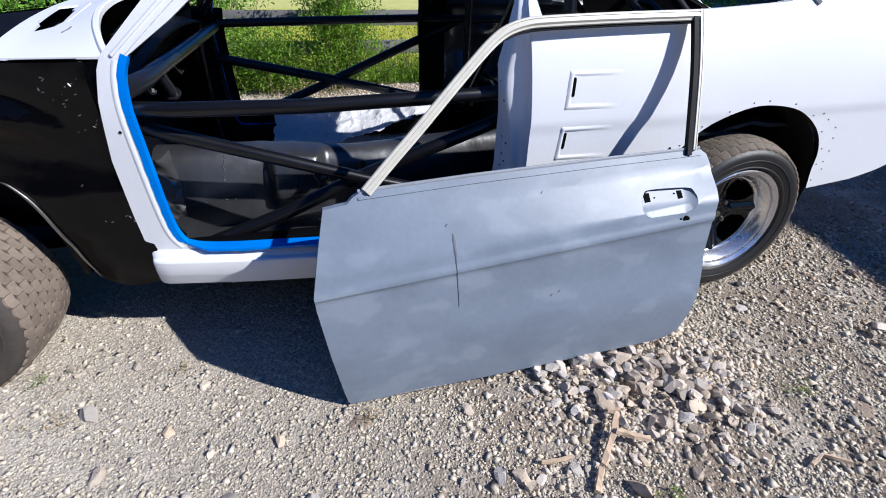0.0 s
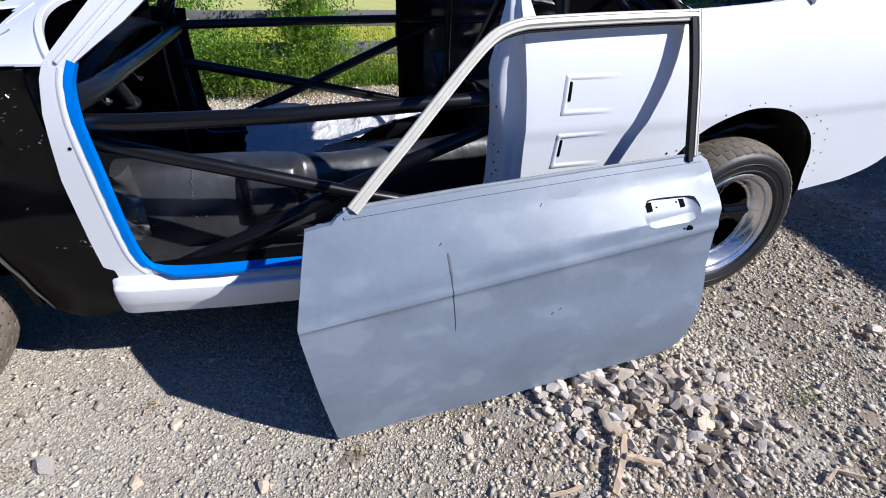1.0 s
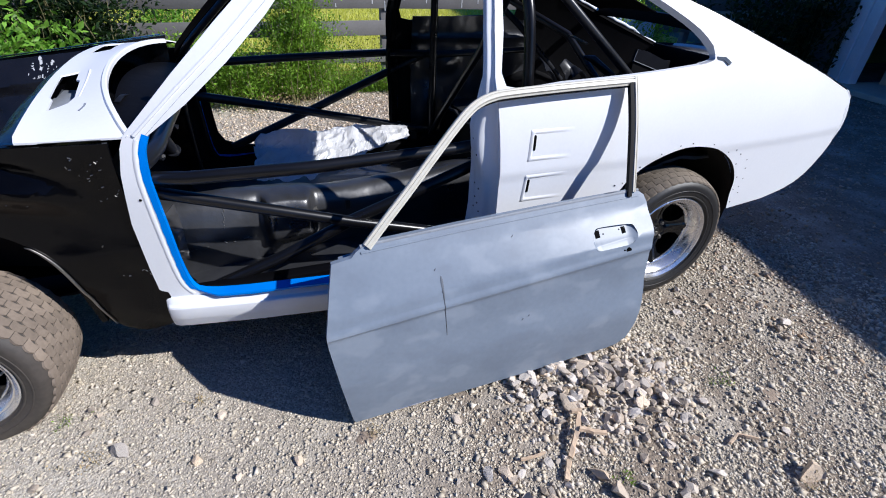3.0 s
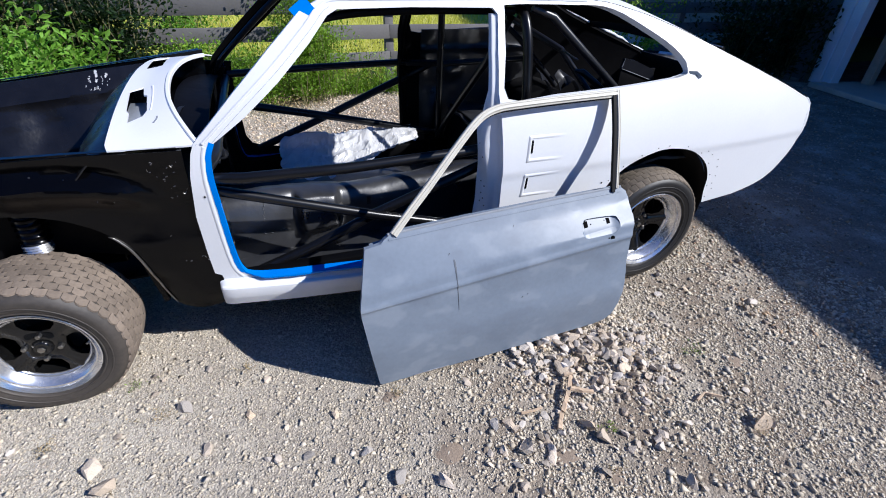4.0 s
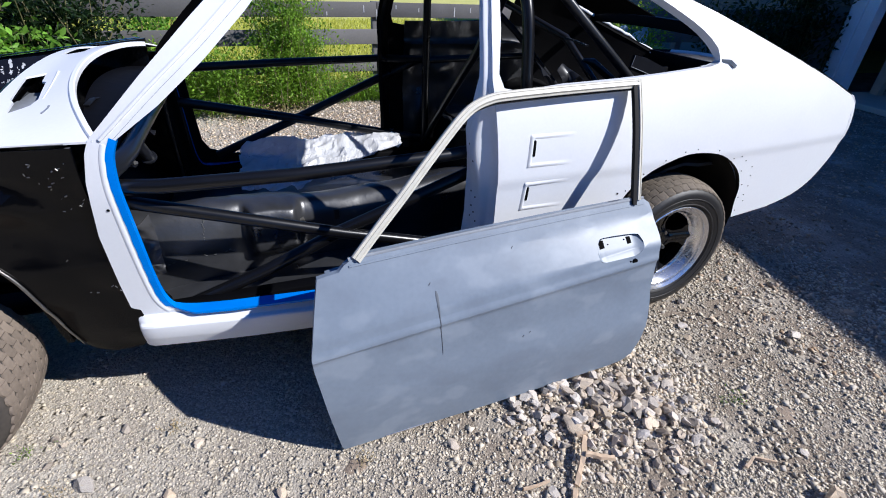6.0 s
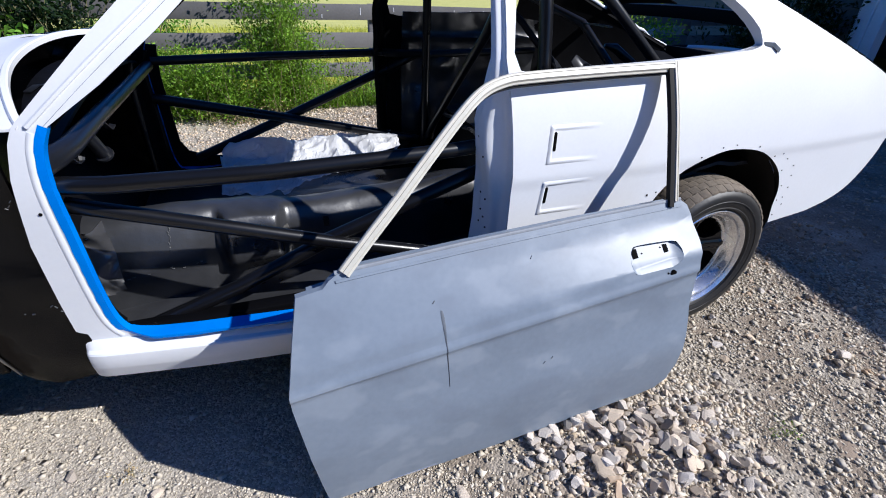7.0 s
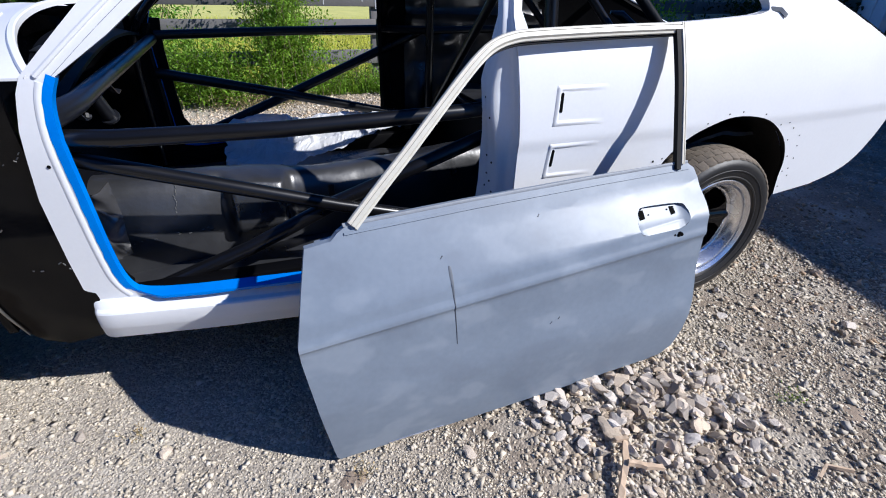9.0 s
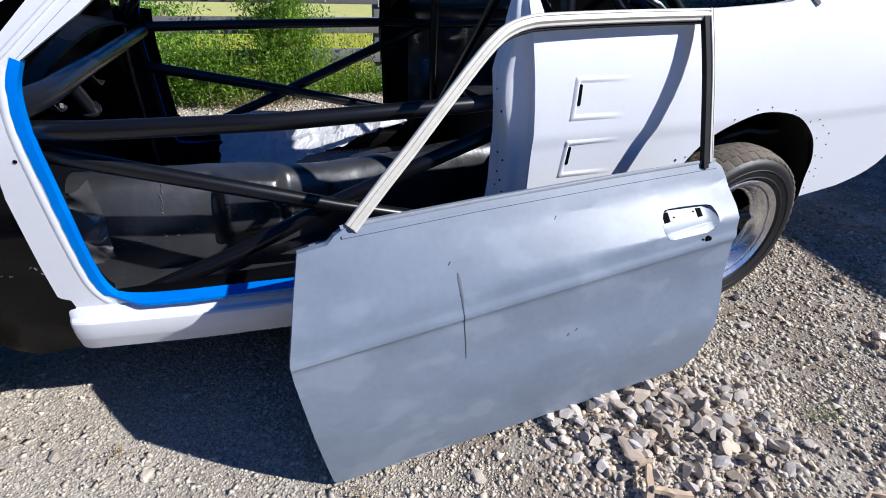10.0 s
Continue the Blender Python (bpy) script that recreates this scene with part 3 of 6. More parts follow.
# front door post: folded inner face
def post_face(mirror):
    pts = smooth_poly([(0.985, 0.705), (0.93, 0.684), (0.85, 0.676), (0.66, 0.682), (0.48, 0.688), (0.42, 0.712)], closed=False, n=4)

    def place(u, v):
        i = min(int(u * (len(pts) - 1)), len(pts) - 2)
        f = u * (len(pts) - 1) - i
        z = pts[i][0] * (1 - f) + pts[i + 1][0] * f
        x = pts[i][1] * (1 - f) + pts[i + 1][1] * f
        y = side(x, z) + 0.022 + v * 0.030
        return (x - 0.006 * v, y if not mirror else 2 * MID - y, z)
    return grid("post", 24, 4, place, (-0.02, 0, 0))


part("post_face", post_face(False), INNER, car)
part("post_face", post_face(True), INNER, car)
KICK = [(0.45, 1.02), (0.735, 1.00), (0.728, 0.95), (0.722, 0.86), (0.724, 0.78), (0.728, 0.655), (0.734, 0.54), (0.764, 0.487), (0.836, 0.46), (0.95, 0.445), (1.05, 0.42), (1.05, 0.30), (0.45, 0.30)]
part("kick_panel", panel("kick_panel", KICK, [], lambda u, v: (u, 1.535, v), (0, 0.012, 0), 8, 8), INNER, car)


# sills
def sill(mirror):
    prof = [(0.03, 0.388), (-0.006, 0.387), (-0.012, 0.382), (-0.020, 0.371), (-0.024, 0.367), (-0.036, 0.362), (-0.040, 0.357), (-0.041, 0.345), (-0.038, 0.312), (-0.035, 0.303), (-0.020, 0.264), (-0.012, 0.257), (0.008, 0.252), (0.05, 0.250), (0.05, 0.391)]
    verts, faces = [], []
    xs = [0.597, 0.600, 0.606, 0.620] + [0.65 + 1.72 * k / 24 for k in range(25)]
    for i, x in enumerate(xs):
        k, zs = ((0.30, 0.80), (0.60, 0.90), (0.78, 0.96), (0.92, 1), (1, 1))[min(i, 4)]
        for d, z in prof:
            y = side(x, 0.38) + d * k
            verts.append((x, y if not mirror else 2 * MID - y, 0.332 + (z - 0.332) * zs))
    n = len(prof)
    for i in range(len(xs) - 1):
        for k in range(n):
            a, b = i * n + k, i * n + (k + 1) % n
            faces.append([a, b, b + n, a + n])
    inner = [1 if k in (n - 1, n - 2) or (k == 0 and xs[i] > 0.76) else 0 for i in range(len(xs) - 1) for k in range(n)]
    faces += [list(range(n))[::-1], [(len(xs) - 1) * n + k for k in range(n)]]
    return mesh_of("sill", verts, faces, inner + [0, 0])


for s in (0.095, 2 * MID - 0.205):
    part("sill_inner", slab("sill_inner", (0.62, s + 0.065, 0.275), (2.35, s + 0.125, 0.389), 0.01), INNER, car)
part("sill", sill(False), [WHITE, INNER], car, "white primed sill under the door opening", smooth=22)
part("sill", sill(True), [INNER, INNER], car)


# roof, hatch and tail
def rail(x):
    return interp(x, [p for p in SIDE_OUT[10:21]])


def roof_patch(x0, x1, nu, hole=None):
    verts, faces, nv = [], [], 22
    for i in range(nu + 1):
        x = x0 + (x1 - x0) * i / nu
        z0 = rail(x)
        y0 = side(x, z0) - 0.002
        for j in range(nv + 1):
            t = 0.985 if j == nv - 1 else j / nv
            y = y0 + (2 * MID - 2 * y0) * t
            verts.append((x + 0.05 * math.sin(math.pi * t) * (1 if x > 3.5 else 0.2), y, z0 + 0.045 * (1 - abs(2 * t - 1) ** 2.6) + 0.058 * t * lean(x)))
    keep = []
    for i in range(nu):
        for j in range(nv):
            xm, tm = x0 + (x1 - x0) * (i + 0.5) / nu, (j + 0.5) / nv
            if hole and hole[0] < xm < hole[1] and hole[2] < tm < 1 - hole[3]:
                continue
            a = i * (nv + 1) + j
            keep.append([a, a + nv + 1, a + nv + 2, a + 1])
    bm = bmesh.new()
    bm.from_mesh(mesh_of("patch", verts, keep))
    bmesh.ops.delete(bm, geom=[v for v in bm.verts if not v.link_faces], context="VERTS")
    bmesh.ops.recalc_face_normals(bm, faces=bm.faces)
    bmesh.ops.solidify(bm, geom=list(bm.faces), thickness=0.02)
    bm.normal_update()
    for f in bm.faces:
        c = f.calc_center_median()
        y0 = side(c.x, rail(c.x)) - 0.002
        t = (c.y - y0) / (2 * MID - 2 * y0)
        top = rail(c.x) + 0.045 * (1 - min(abs(2 * t - 1), 1) ** 2.6) + 0.058 * t * lean(c.x)
        inside = hole and hole[0] - 0.08 < c.x < hole[1] + 0.06 and 0.28 < c.y < 2 * MID - 0.2 and abs(f.normal.z) < 0.6
        if c.x < 3.765 and (c.z < top - 0.009 or inside):
            f.material_index = 1
    return bm


part("roof", roof_patch(1.16, 2.20, 20), [WHITE, INNER], car, "white primed roof skin")
part("hatch", roof_patch(2.202, 3.80, 32, (2.29, 3.765, 0.14, 0.06)), [WHITE, INNER], car, "white rear hatch frame without its glass")
# Black sheet added here to keep direct sun and the view out.
part("hatch_sheet", grid("hatch_sheet", 20, 10, lambda u, v: (2.28 + 0.83 * u, MID + 0.02 + 0.51 * v, rail(2.28 + 0.83 * u) + 0.045 * (1 - (0.12 + 0.74 * v) ** 2.6) - 0.012), (0, 0, -0.004)), INNER, car, "black sheet added across the hatch to block sun and view")
CROSS = [(3.20 + 0.02 * math.sin(math.pi * k / 12), 0.30 + (2 * MID - 0.44) * k / 12, 1.195 + 0.014 * math.sin(math.pi * k / 12)) for k in range(13)]
part("hatch_crossbar", sweep("hatch_crossbar", CROSS, [(-0.012, -0.028), (0.012, -0.028), (0.012, 0.026), (0.004, 0.030), (-0.012, 0.026)], lambda p: (0, 0, 1)), INNER, car, "black bar across the open hatch", smooth=30)
RAIL_EDGE = [(2.96 + 0.041 * k, 2 * MID - side(2.96 + 0.041 * k, rail(2.96 + 0.041 * k)) - 0.012, rail(2.96 + 0.041 * k) + 0.010 - 0.012 * math.exp(-((2.96 + 0.041 * k - 3.64) / 0.04) ** 2) + 0.003 * math.sin(k * 2.3)) for k in range(21)]
part("hatch_edge", tube("hatch_edge", RAIL_EDGE, [0.011 if k < 15 else 0.005 for k in range(21)], 8), WHITE, car, "bright folded edge of the hatch opening", smooth=60)
# The bar's sunlit top edge, put in as a thin grey tube.
part("crossbar_edge", tube("crossbar_edge", [(x - 0.004, y, z + 0.028) for x, y, z in CROSS], 0.0035, 6), MOULD, car, "sunlit top edge of the bar, put in as grey")
# Added black panel that hides the pale inside of the tail.
part("rear_trim", slab("rear_trim", (3.66, 0.25, 0.70), (3.68, 1.40, 1.000), 0.004), INNER, car)
part("roof_lining", grid("roof_lining", 12, 6, lambda u, v: (1.2 + 1.0 * u, 0.33 + 0.99 * v, 1.435 + 0.03 * math.sin(math.pi * v)), (0, 0, 0.006)), INNER, car)


def tail_place(u, v):
    z = 0.95 - 0.47 * u
    x = interp(z, [(0.48, 3.62), (0.54, 3.69), (0.66, 3.78), (0.77, 3.815), (0.86, 3.818), (0.945, 3.80), (0.96, 3.79)])
    y0 = side(3.8, z)
    return (x + 0.05 * math.sin(math.pi * v), y0 + (2 * MID - 2 * y0) * v, z)


part("tail_panel", grid("tail_panel", 14, 16, tail_place, (-0.02, 0, 0)), WHITE, car)
part("window_clip", sweep("window_clip", [(2.835, side(2.835, 1.165) - 0.004, 1.150), (2.875, side(2.875, 1.15) - 0.004, 1.148), (2.905, side(2.9, 1.13) - 0.004, 1.128)], [(-0.007, 0), (0.007, 0), (0.007, 0.004), (-0.007, 0.004)], lambda p: (0, -1, 0.1)), STEEL, car, "bare metal clip at the window corner")


DRIP = smooth_poly([(0.668, 0.985), (0.81, 1.110), (0.955, 1.232), (1.085, 1.350), (1.17, 1.425), (1.3, 1.436), (1.6, 1.440), (2.0, 1.442), (2.3, 1.436)], closed=False, n=4)
part("drip_rail", sweep("drip_rail", [flank(x, z) for x, z in DRIP], [(-0.006, -0.002), (0.006, -0.002), (0.005, 0.004), (0.0, 0.006), (-0.005, 0.004)], lambda p: (0, -1, 0.6)), WHITE, car, "white drip rail")
part("pillar_seam", tube("pillar_seam", [Vector(flank(x + 0.018, z - 0.012)) + Vector((0, 0.0004, 0)) for x, z in DRIP[:17]], 0.0007, 6), MOULD, car)


# pressed vents on the quarter panel
def vent(x0, z1, w, h):
    def bulge(x, z):
        u, v = (x - x0) / w, (z1 - z) / h
        fade = max(1 - max(u, 0) ** 1.6, 0)
        e = min(v, 1 - v) * h
        front = u * w
        lip = math.exp(-((e - 0.008) / 0.006) ** 2) + math.exp(-((front - 0.008) / 0.006) ** 2)
        return -0.0024 * min(lip, 1.0) * fade + 0.003 * fade * (1 if e > 0.014 and front > 0.014 else 0)

    def place(u, v):
        x, z = x0 + w * u - 0.008 * v, z1 - h * v
        d = bulge(x + 0.008 * v, z) if 0.02 < u < 0.985 and 0.02 < v < 0.98 else 0.0
        rim = min(u * w / 0.012, (1 - u) * w / 0.14, v * h / 0.012, (1 - v) * h / 0.012, 1)
        return (x, side(x, z) - 0.0004 - 0.0021 * rim + d, z)
    part("vent_pressing", grid("vent", 48, 30, place), WHITE, car, "pressed vent with a dark slot", smooth=180)
    sx, top, foot, r = x0 + 0.018, z1 - 0.020, z1 - h * 0.66, 0.0052
    ring = [(sx + r * math.cos(a) + (0.001 if a < 3.2 else -0.001), (top - r if a < 3.2 else foot + r) + r * math.sin(a)) for a in [math.pi * k / 8 for k in range(9)] + [math.pi * (1 + k / 8) + 0.07 for k in range(9)]]
    part("vent_slot", panel("vent_slot", ring, [], lambda u, v: (u, side(u, v) - 0.0012, v), (0, 0.006, 0), 2, 4), HOLE, car)


vent(1.960, 0.940, 0.19, 0.118)
vent(1.952, 0.767, 0.19, 0.115)

# rivet holes round the wheel arch
for i in range(1, 14):
    ax, az = ARCH[int(i * (len(ARCH) - 1) / 14)]
    r = math.hypot(ax - 2.775, az - 0.45)
    x, z = 2.775 + (ax - 2.775) * (1 + 0.015 / r), 0.45 + (az - 0.45) * (1 + 0.015 / r)
    y = side(x, z)
    part("rivet_hole", tube("rivet_hole", [(x, y - 0.0012, z), (x, y + 0.004, z)], 0.0028, 7), HOLE, car)
for x, z in ((2.396, 0.668), (0.634, 0.785), (3.10, 0.735), (3.16, 0.70), (3.175, 0.655), (3.19, 0.60), (3.185, 0.555), (3.20, 0.52), (3.06, 0.76)):
    y = side(x, z)
    part("drilled_hole", tube("drilled_hole", [(x, y - 0.0015, z), (x, y + 0.005, z)], 0.0042 if x < 3 else 0.0026, 9), HOLE, car)


# rear wheel tubs
def tub(mirror):
    verts, faces = [], []
    n = 28
    for i in range(n + 1):
        a = math.pi * (-0.08 + 1.16 * i / n)
        for r, d in ((0.385, 0.0225), (0.37, 0.05), (0.37, 0.36), (0.02, 0.365)):
            y = side(2.77, 0.6) + d
            verts.append((2.775 + r * math.cos(a), y if not mirror else 2 * MID - y, 0.43 + r * math.sin(a)))
    for i in range(n):
        for k in range(3):
            faces.append([i * 4 + k, i * 4 + k + 1, i * 4 + k + 5, i * 4 + k + 4])
    return mesh_of("tub", verts, faces)


part("wheel_tub", tub(False), INNER, car)
part("wheel_tub", tub(True), INNER, car)


# blue masking tape along the door openings
def tape(mirror, loop):
    path = smooth_poly(loop, closed=False, n=5)
    out, verts, faces = [], [], []
    rng = random.Random(5)
    for i, (x, z) in enumerate(path):
        a, b = path[max(i - 1, 0)], path[min(i + 1, len(path) - 1)]
        t = Vector((b[0] - a[0], b[1] - a[1])).normalized()
        nx, nz = -t.y, t.x
        if (nx * (1.2 - x) + nz * (0.9 - z)) > 0:
            nx, nz = -nx, -nz
        wdt = (0.0155 if z > 0.42 else 0.0055) + rng.uniform(-0.0012, 0.0012)
        for px, pz, dy in ((x + nx * wdt, z + nz * wdt, -0.0008), (x - nx * 0.003, z - nz * 0.003, -0.0010), (x - nx * 0.003, z - nz * 0.003, 0.025)):
            y = side(px, pz) + dy
            if pz < 0.43 and dy < 0:
                y -= 0.026 * min(max((px - 0.715) / 0.06, 0), 1)
            verts.append((px, y if not mirror else 2 * MID - y, pz + (0.003 if pz < 0.41 else 0) + (far_up(pz) if mirror else 0)))
    for i in range(len(path) - 1):
        for k in range(2):
            faces.append([i * 3 + k, i * 3 + k + 1, i * 3 + k + 4, i * 3 + k + 3])
    bm = bmesh.new()
    bm.from_mesh(mesh_of("tape", verts, faces))
    bmesh.ops.solidify(bm, geom=list(bm.faces), thickness=0.0003)
    return bm


REBATE = smooth_poly([(0.676, 0.972), (0.662, 0.93), (0.652, 0.85), (0.653, 0.75), (0.656, 0.66), (0.660, 0.56), (0.667, 0.47), (0.680, 0.425), (0.700, 0.396)], closed=False, n=5)
part("post_lip", sweep("post_lip", [flank(x, z) for x, z in REBATE], [(-0.010, -0.001), (0.010, -0.001), (0.006, 0.0012), (0.003, 0.0019), (-0.002, 0.0017), (-0.007, 0.0006)], lambda p: (0, -1, 0)), WHITE, car, "raised white lip of the door rebate", smooth=60)
FRONT_LOOP = [(0.706, 0.984), (0.684, 0.93), (0.676, 0.85), (0.679, 0.75), (0.682, 0.66), (0.685, 0.56), (0.691, 0.48), (0.703, 0.432), (0.724, 0.406), (0.770, 0.396), (0.84, 0.394), (1.0, 0.396), (1.2, 0.397), (1.5, 0.397), (1.74, 0.397)]
part("masking_tape", tape(False, FRONT_LOOP), TAPE, car, "blue masking tape along the door opening")
part("masking_tape", tape(True, FRONT_LOOP), TAPE, car, "blue masking tape along the far opening")
part("masking_tape", tape(True, [(1.835, 0.47), (1.846, 0.62), (1.842, 0.80), (1.828, 1.02), (1.820, 1.12), (1.835, 1.26), (1.858, 1.39)]), TAPE, car)
part("masking_tape", sweep("tape_top", [(1.06, side(1.09, 1.40) - 0.004, 1.382), (1.12, side(1.12, 1.42) - 0.004, 1.425)], [(-0.03, 0), (0.03, 0), (0.03, 0.001), (-0.03, 0.001)], lambda p: (0, -1, 0.7)), TAPE, car)


# scuttle with its two openings and the screen lip
def scuttle_z(x, y):
    f = max(math.sin(math.pi * min(max((y - 0.12) / 1.41, 0), 1)), 0) ** 0.7
    return 0.958 + 0.085 * f + 0.062 * min(max((y - 0.2) / 1.2, 0), 1) + 0.03 * max((x - 0.42) / 0.2, 0) * f


SCREEN = [(0.650, 0.165), (0.612, 0.25), (0.560, 0.40), (0.522, 0.58), (0.506, MID)]
SCREEN = smooth_poly(SCREEN + [(x, 2 * MID - y) for x, y in SCREEN[-2::-1]], closed=False, n=5)
FRONT = [(0.362, 0.185), (0.352, 0.22), (0.350, 0.45), (0.350, 0.7), (0.352, 1.0), (0.362, 1.25), (0.385, 1.40), (0.42, 1.47)]
VENT_A = [(0.405, 0.36), (0.402, 0.44), (0.390, 0.46), (0.376, 0.660), (0.424, 0.700), (0.436, 0.60), (0.450, 0.59), (0.466, 0.44), (0.455, 0.40)]
VENT_B = [(0.388, 1.00), (0.378, 1.27), (0.446, 1.37), (0.455, 1.05)]
SC_OUT = [(x, y) for x, y in SCREEN] + FRONT[::-1]
part("scuttle_panel", panel("scuttle", SC_OUT, [VENT_A, VENT_B], lambda u, v: (u, v, scuttle_z(u, v)), (0, 0, -0.006), 10, 24), [WHITE, INNER, WHITE], car, "white scuttle panel with two cut openings", smooth=35)
part("screen_lip", sweep("screen_lip", [(x + 0.006, y, scuttle_z(x, y) - 0.001) for x, y in SCREEN if y < 1.39], [(-0.009, -0.012), (0.009, -0.012), (0.009, 0.003), (0.006, 0.006), (-0.005, 0.006), (-0.009, 0.002)], lambda p: (0, 0, 1)), WHITE, car)
part("dash_top", panel("dash_top", [(x + 0.012, y) for x, y in SCREEN] + [(0.66, 1.48), (0.66, 0.19)], [], lambda u, v: (u, v, scuttle_z(0.5, v) - 0.07 - 0.25 * (u - 0.5)), (0, 0, -0.01), 6, 16), [INNER, INNER, INNER], car)
part("scuttle_slit", sweep("scuttle_slit", [(0.498 + 0.010 * math.sin(k / 2), 0.335 + 0.012 * k, scuttle_z(0.5, 0.335 + 0.012 * k) + 0.0004) for k in range(5)], [(-0.003, -0.002), (0.003, -0.002), (0.003, 0.0012), (-0.003, 0.0012)], lambda p: (0, 0, 1)), MOULD, car)
part("scuttle_ridge", sweep("scuttle_ridge", [(0.478 - 0.018 * (k / 9) ** 2, 0.44 + 0.028 * k, scuttle_z(0.47, 0.44 + 0.028 * k)) for k in range(10)], [(-0.004, -0.002), (0.004, -0.002), (0.002, 0.0022), (-0.002, 0.0022)], lambda p: (0, 0, 1)), WHITE, car, smooth=70)
part("screen_clip", sweep("screen_clip", [(0.545, 0.56, 0.985), (0.552, 0.62, 0.992), (0.556, 0.67, 0.985)], [(-0.009, 0), (0.009, 0), (0.009, 0.003), (-0.009, 0.003)], lambda p: (0, -0.3, 1)), DUSTY, car)
part("tray_piece", slab("tray", (0.36, 0.38, 1.000), (0.46, 0.68, 1.008), 0.002), MOULD, car)

# bulkhead
part("bulkhead", grid("bulkhead", 14, 18, lambda u, v: (interp(u, [(0, 0.348), (0.25, 0.27), (0.4, 0.30), (1, 0.36)]), 0.20 + 1.25 * v, interp(v, [(0, 0.952), (0.25, 1.0), (0.5, 1.045), (0.75, 1.045), (1, 1.01)]) - u * 0.66), (0.02, 0, 0)), BLACK, car, "black painted bulkhead")


part("bulkhead_lip", grid("bulkhead_lip", 12, 30, lambda u, v: (interp(0.19 + 1.26 * v, [(p[1], p[0]) for p in FRONT]) + 0.004 - 0.15 * u + 0.006 * noise.noise((u * 3, v * 12, 6)), 0.19 + 1.26 * v, scuttle_z(0.36, 0.19 + 1.26 * v) - 0.008 - 0.11 * u ** 1.5 + 0.008 * noise.noise((u * 2, v * 9, 2))), (0, 0, -0.006)), SHEET, car, "navy-black sheet sloping down from the scuttle", smooth=60)


# inner wings
def wing_y(x):
    return interp(x, [(-1.2, 0.27), (-0.3, 0.23), (0.3, 0.185), (0.6, 0.150)])


def far_rise(x):
    return 0.045 + 0.10 * x


def wing_place(mirror):
    def place(x, z):
        y = wing_y(x) + 0.012 * math.sin((z - 0.6) * 9) * (1 if z > 0.6 else 0)
        crest = interp(x, [(-1.2, 0.87), (0.05, 0.862), (0.24, 0.852), (0.365, 0.832), (0.52, 0.77)])
        fade = min(max((0.50 - x) / 0.16, 0), 1)
        y -= 0.050 * math.exp(-((z - crest) / (0.026 if z > crest else 0.055)) ** 2) * fade
        y += 0.014 * math.exp(-((z - crest - 0.055) / 0.016) ** 2) * fade
        y += 0.012 * noise.noise((x * 5, z * 5, 2)) + 0.006 * noise.noise((x * 13, z * 13, 5))
        y += 0.05 * min(max((0.45 - z) / 0.2, 0), 1) * min(max((0.5 - x) / 0.2, 0), 1)
        return (x, y if not mirror else 2 * MID - y, z + (far_rise(x) * min(max((z - 0.6) / 0.3, 0), 1) if mirror else 0))
    return place


WARCH = smooth_poly([(0.440, 0.262), (0.405, 0.30), (0.360, 0.46), (0.300, 0.61), (0.16, 0.715), (-0.05, 0.755), (-0.25, 0.71), (-0.42, 0.57), (-0.50, 0.40)], closed=False, n=4)
WING_OUT = [(0.598, 0.972), (0.592, 0.87), (0.588, 0.80), (0.588, 0.60), (0.592, 0.52), (0.600, 0.49), (0.622, 0.452), (0.612, 0.425), (0.618, 0.39), (0.608, 0.36), (0.616, 0.31), (0.600, 0.275), (0.585, 0.262), (0.54, 0.252), (0.50, 0.250), *WARCH, (-1.15, 0.40), (-1.2, 0.93), (-0.6, 0.952), (0.0, 0.962)]
for mirror in (False, True):
    part("inner_wing", panel("inner_wing", WING_OUT, [], wing_place(mirror), (0, 0.012 if not mirror else -0.012, 0), 48, 40), BLACK, car, "dented black inner wing", smooth=50)
    s = -1 if mirror else 1
    yy = (lambda x: 2 * MID - wing_y(x)) if mirror else wing_y
    part("wing_flange", sweep("wing_flange", [(x, yy(x) + 0.02 * s, interp(x, [(-1.2, 0.935), (-0.6, 0.957), (0, 0.967), (0.59, 0.976)]) + (far_rise(x) if mirror else 0)) for x in np.linspace(-1.2, 0.58, 16)], [(-0.024, 0), (0.002, 0), (0.002, 0.003), (-0.024, 0.003)] if mirror else [(-0.010, 0), (0.010, 0), (0.010, 0.002), (-0.010, 0.002)], lambda p: (0, 0, 1)), BLACK, car)

    def bay(u, v):
        x = -1.2 + 1.5 * u
        tower = 0.10 * v * math.exp(-((x + 0.02) / 0.16) ** 2)
        tower += 0.13 * v * math.exp(-((x + 0.36) / 0.15) ** 2)
        dent = 0.05 * noise.noise((x * 3.2, v * 3, 3)) + 0.022 * noise.noise((x * 9, v * 8, 7))
        return (x, yy(x) + s * (0.05 + 0.16 * math.sin(v * 1.7) + tower + dent * (0.35 + 0.65 * v) + 0.03 * math.exp(-((v - 0.16) / 0.05) ** 2)), 0.955 - 0.5 * v + (far_rise(x) * (1 - v) if mirror else 0))
    part("bay_wall", grid("bay_wall", 44, 22, bay, (0, 0.01 * s, 0)), SHEET, car, "dented black engine bay wall with a strut tower")
    part("wheel_well", grid("wheel_well", 16, 8, lambda u, v: (-0.05 + 0.46 * math.cos(math.pi * u), (0.36 if s > 0 else 2 * MID - 0.36) + 0.0 * v, 0.3 + (0.2 + 0.28 * v) * math.sin(math.pi * u) + 0.0), (0, 0.01 * s, 0)), INNER, car)
    part("chassis_rail", slab("chassis_rail", (-1.2, (0.46 if s > 0 else 2 * MID - 0.54), 0.36), (0.2, (0.54 if s > 0 else 2 * MID - 0.46), 0.46), 0.01), BLACK, car)
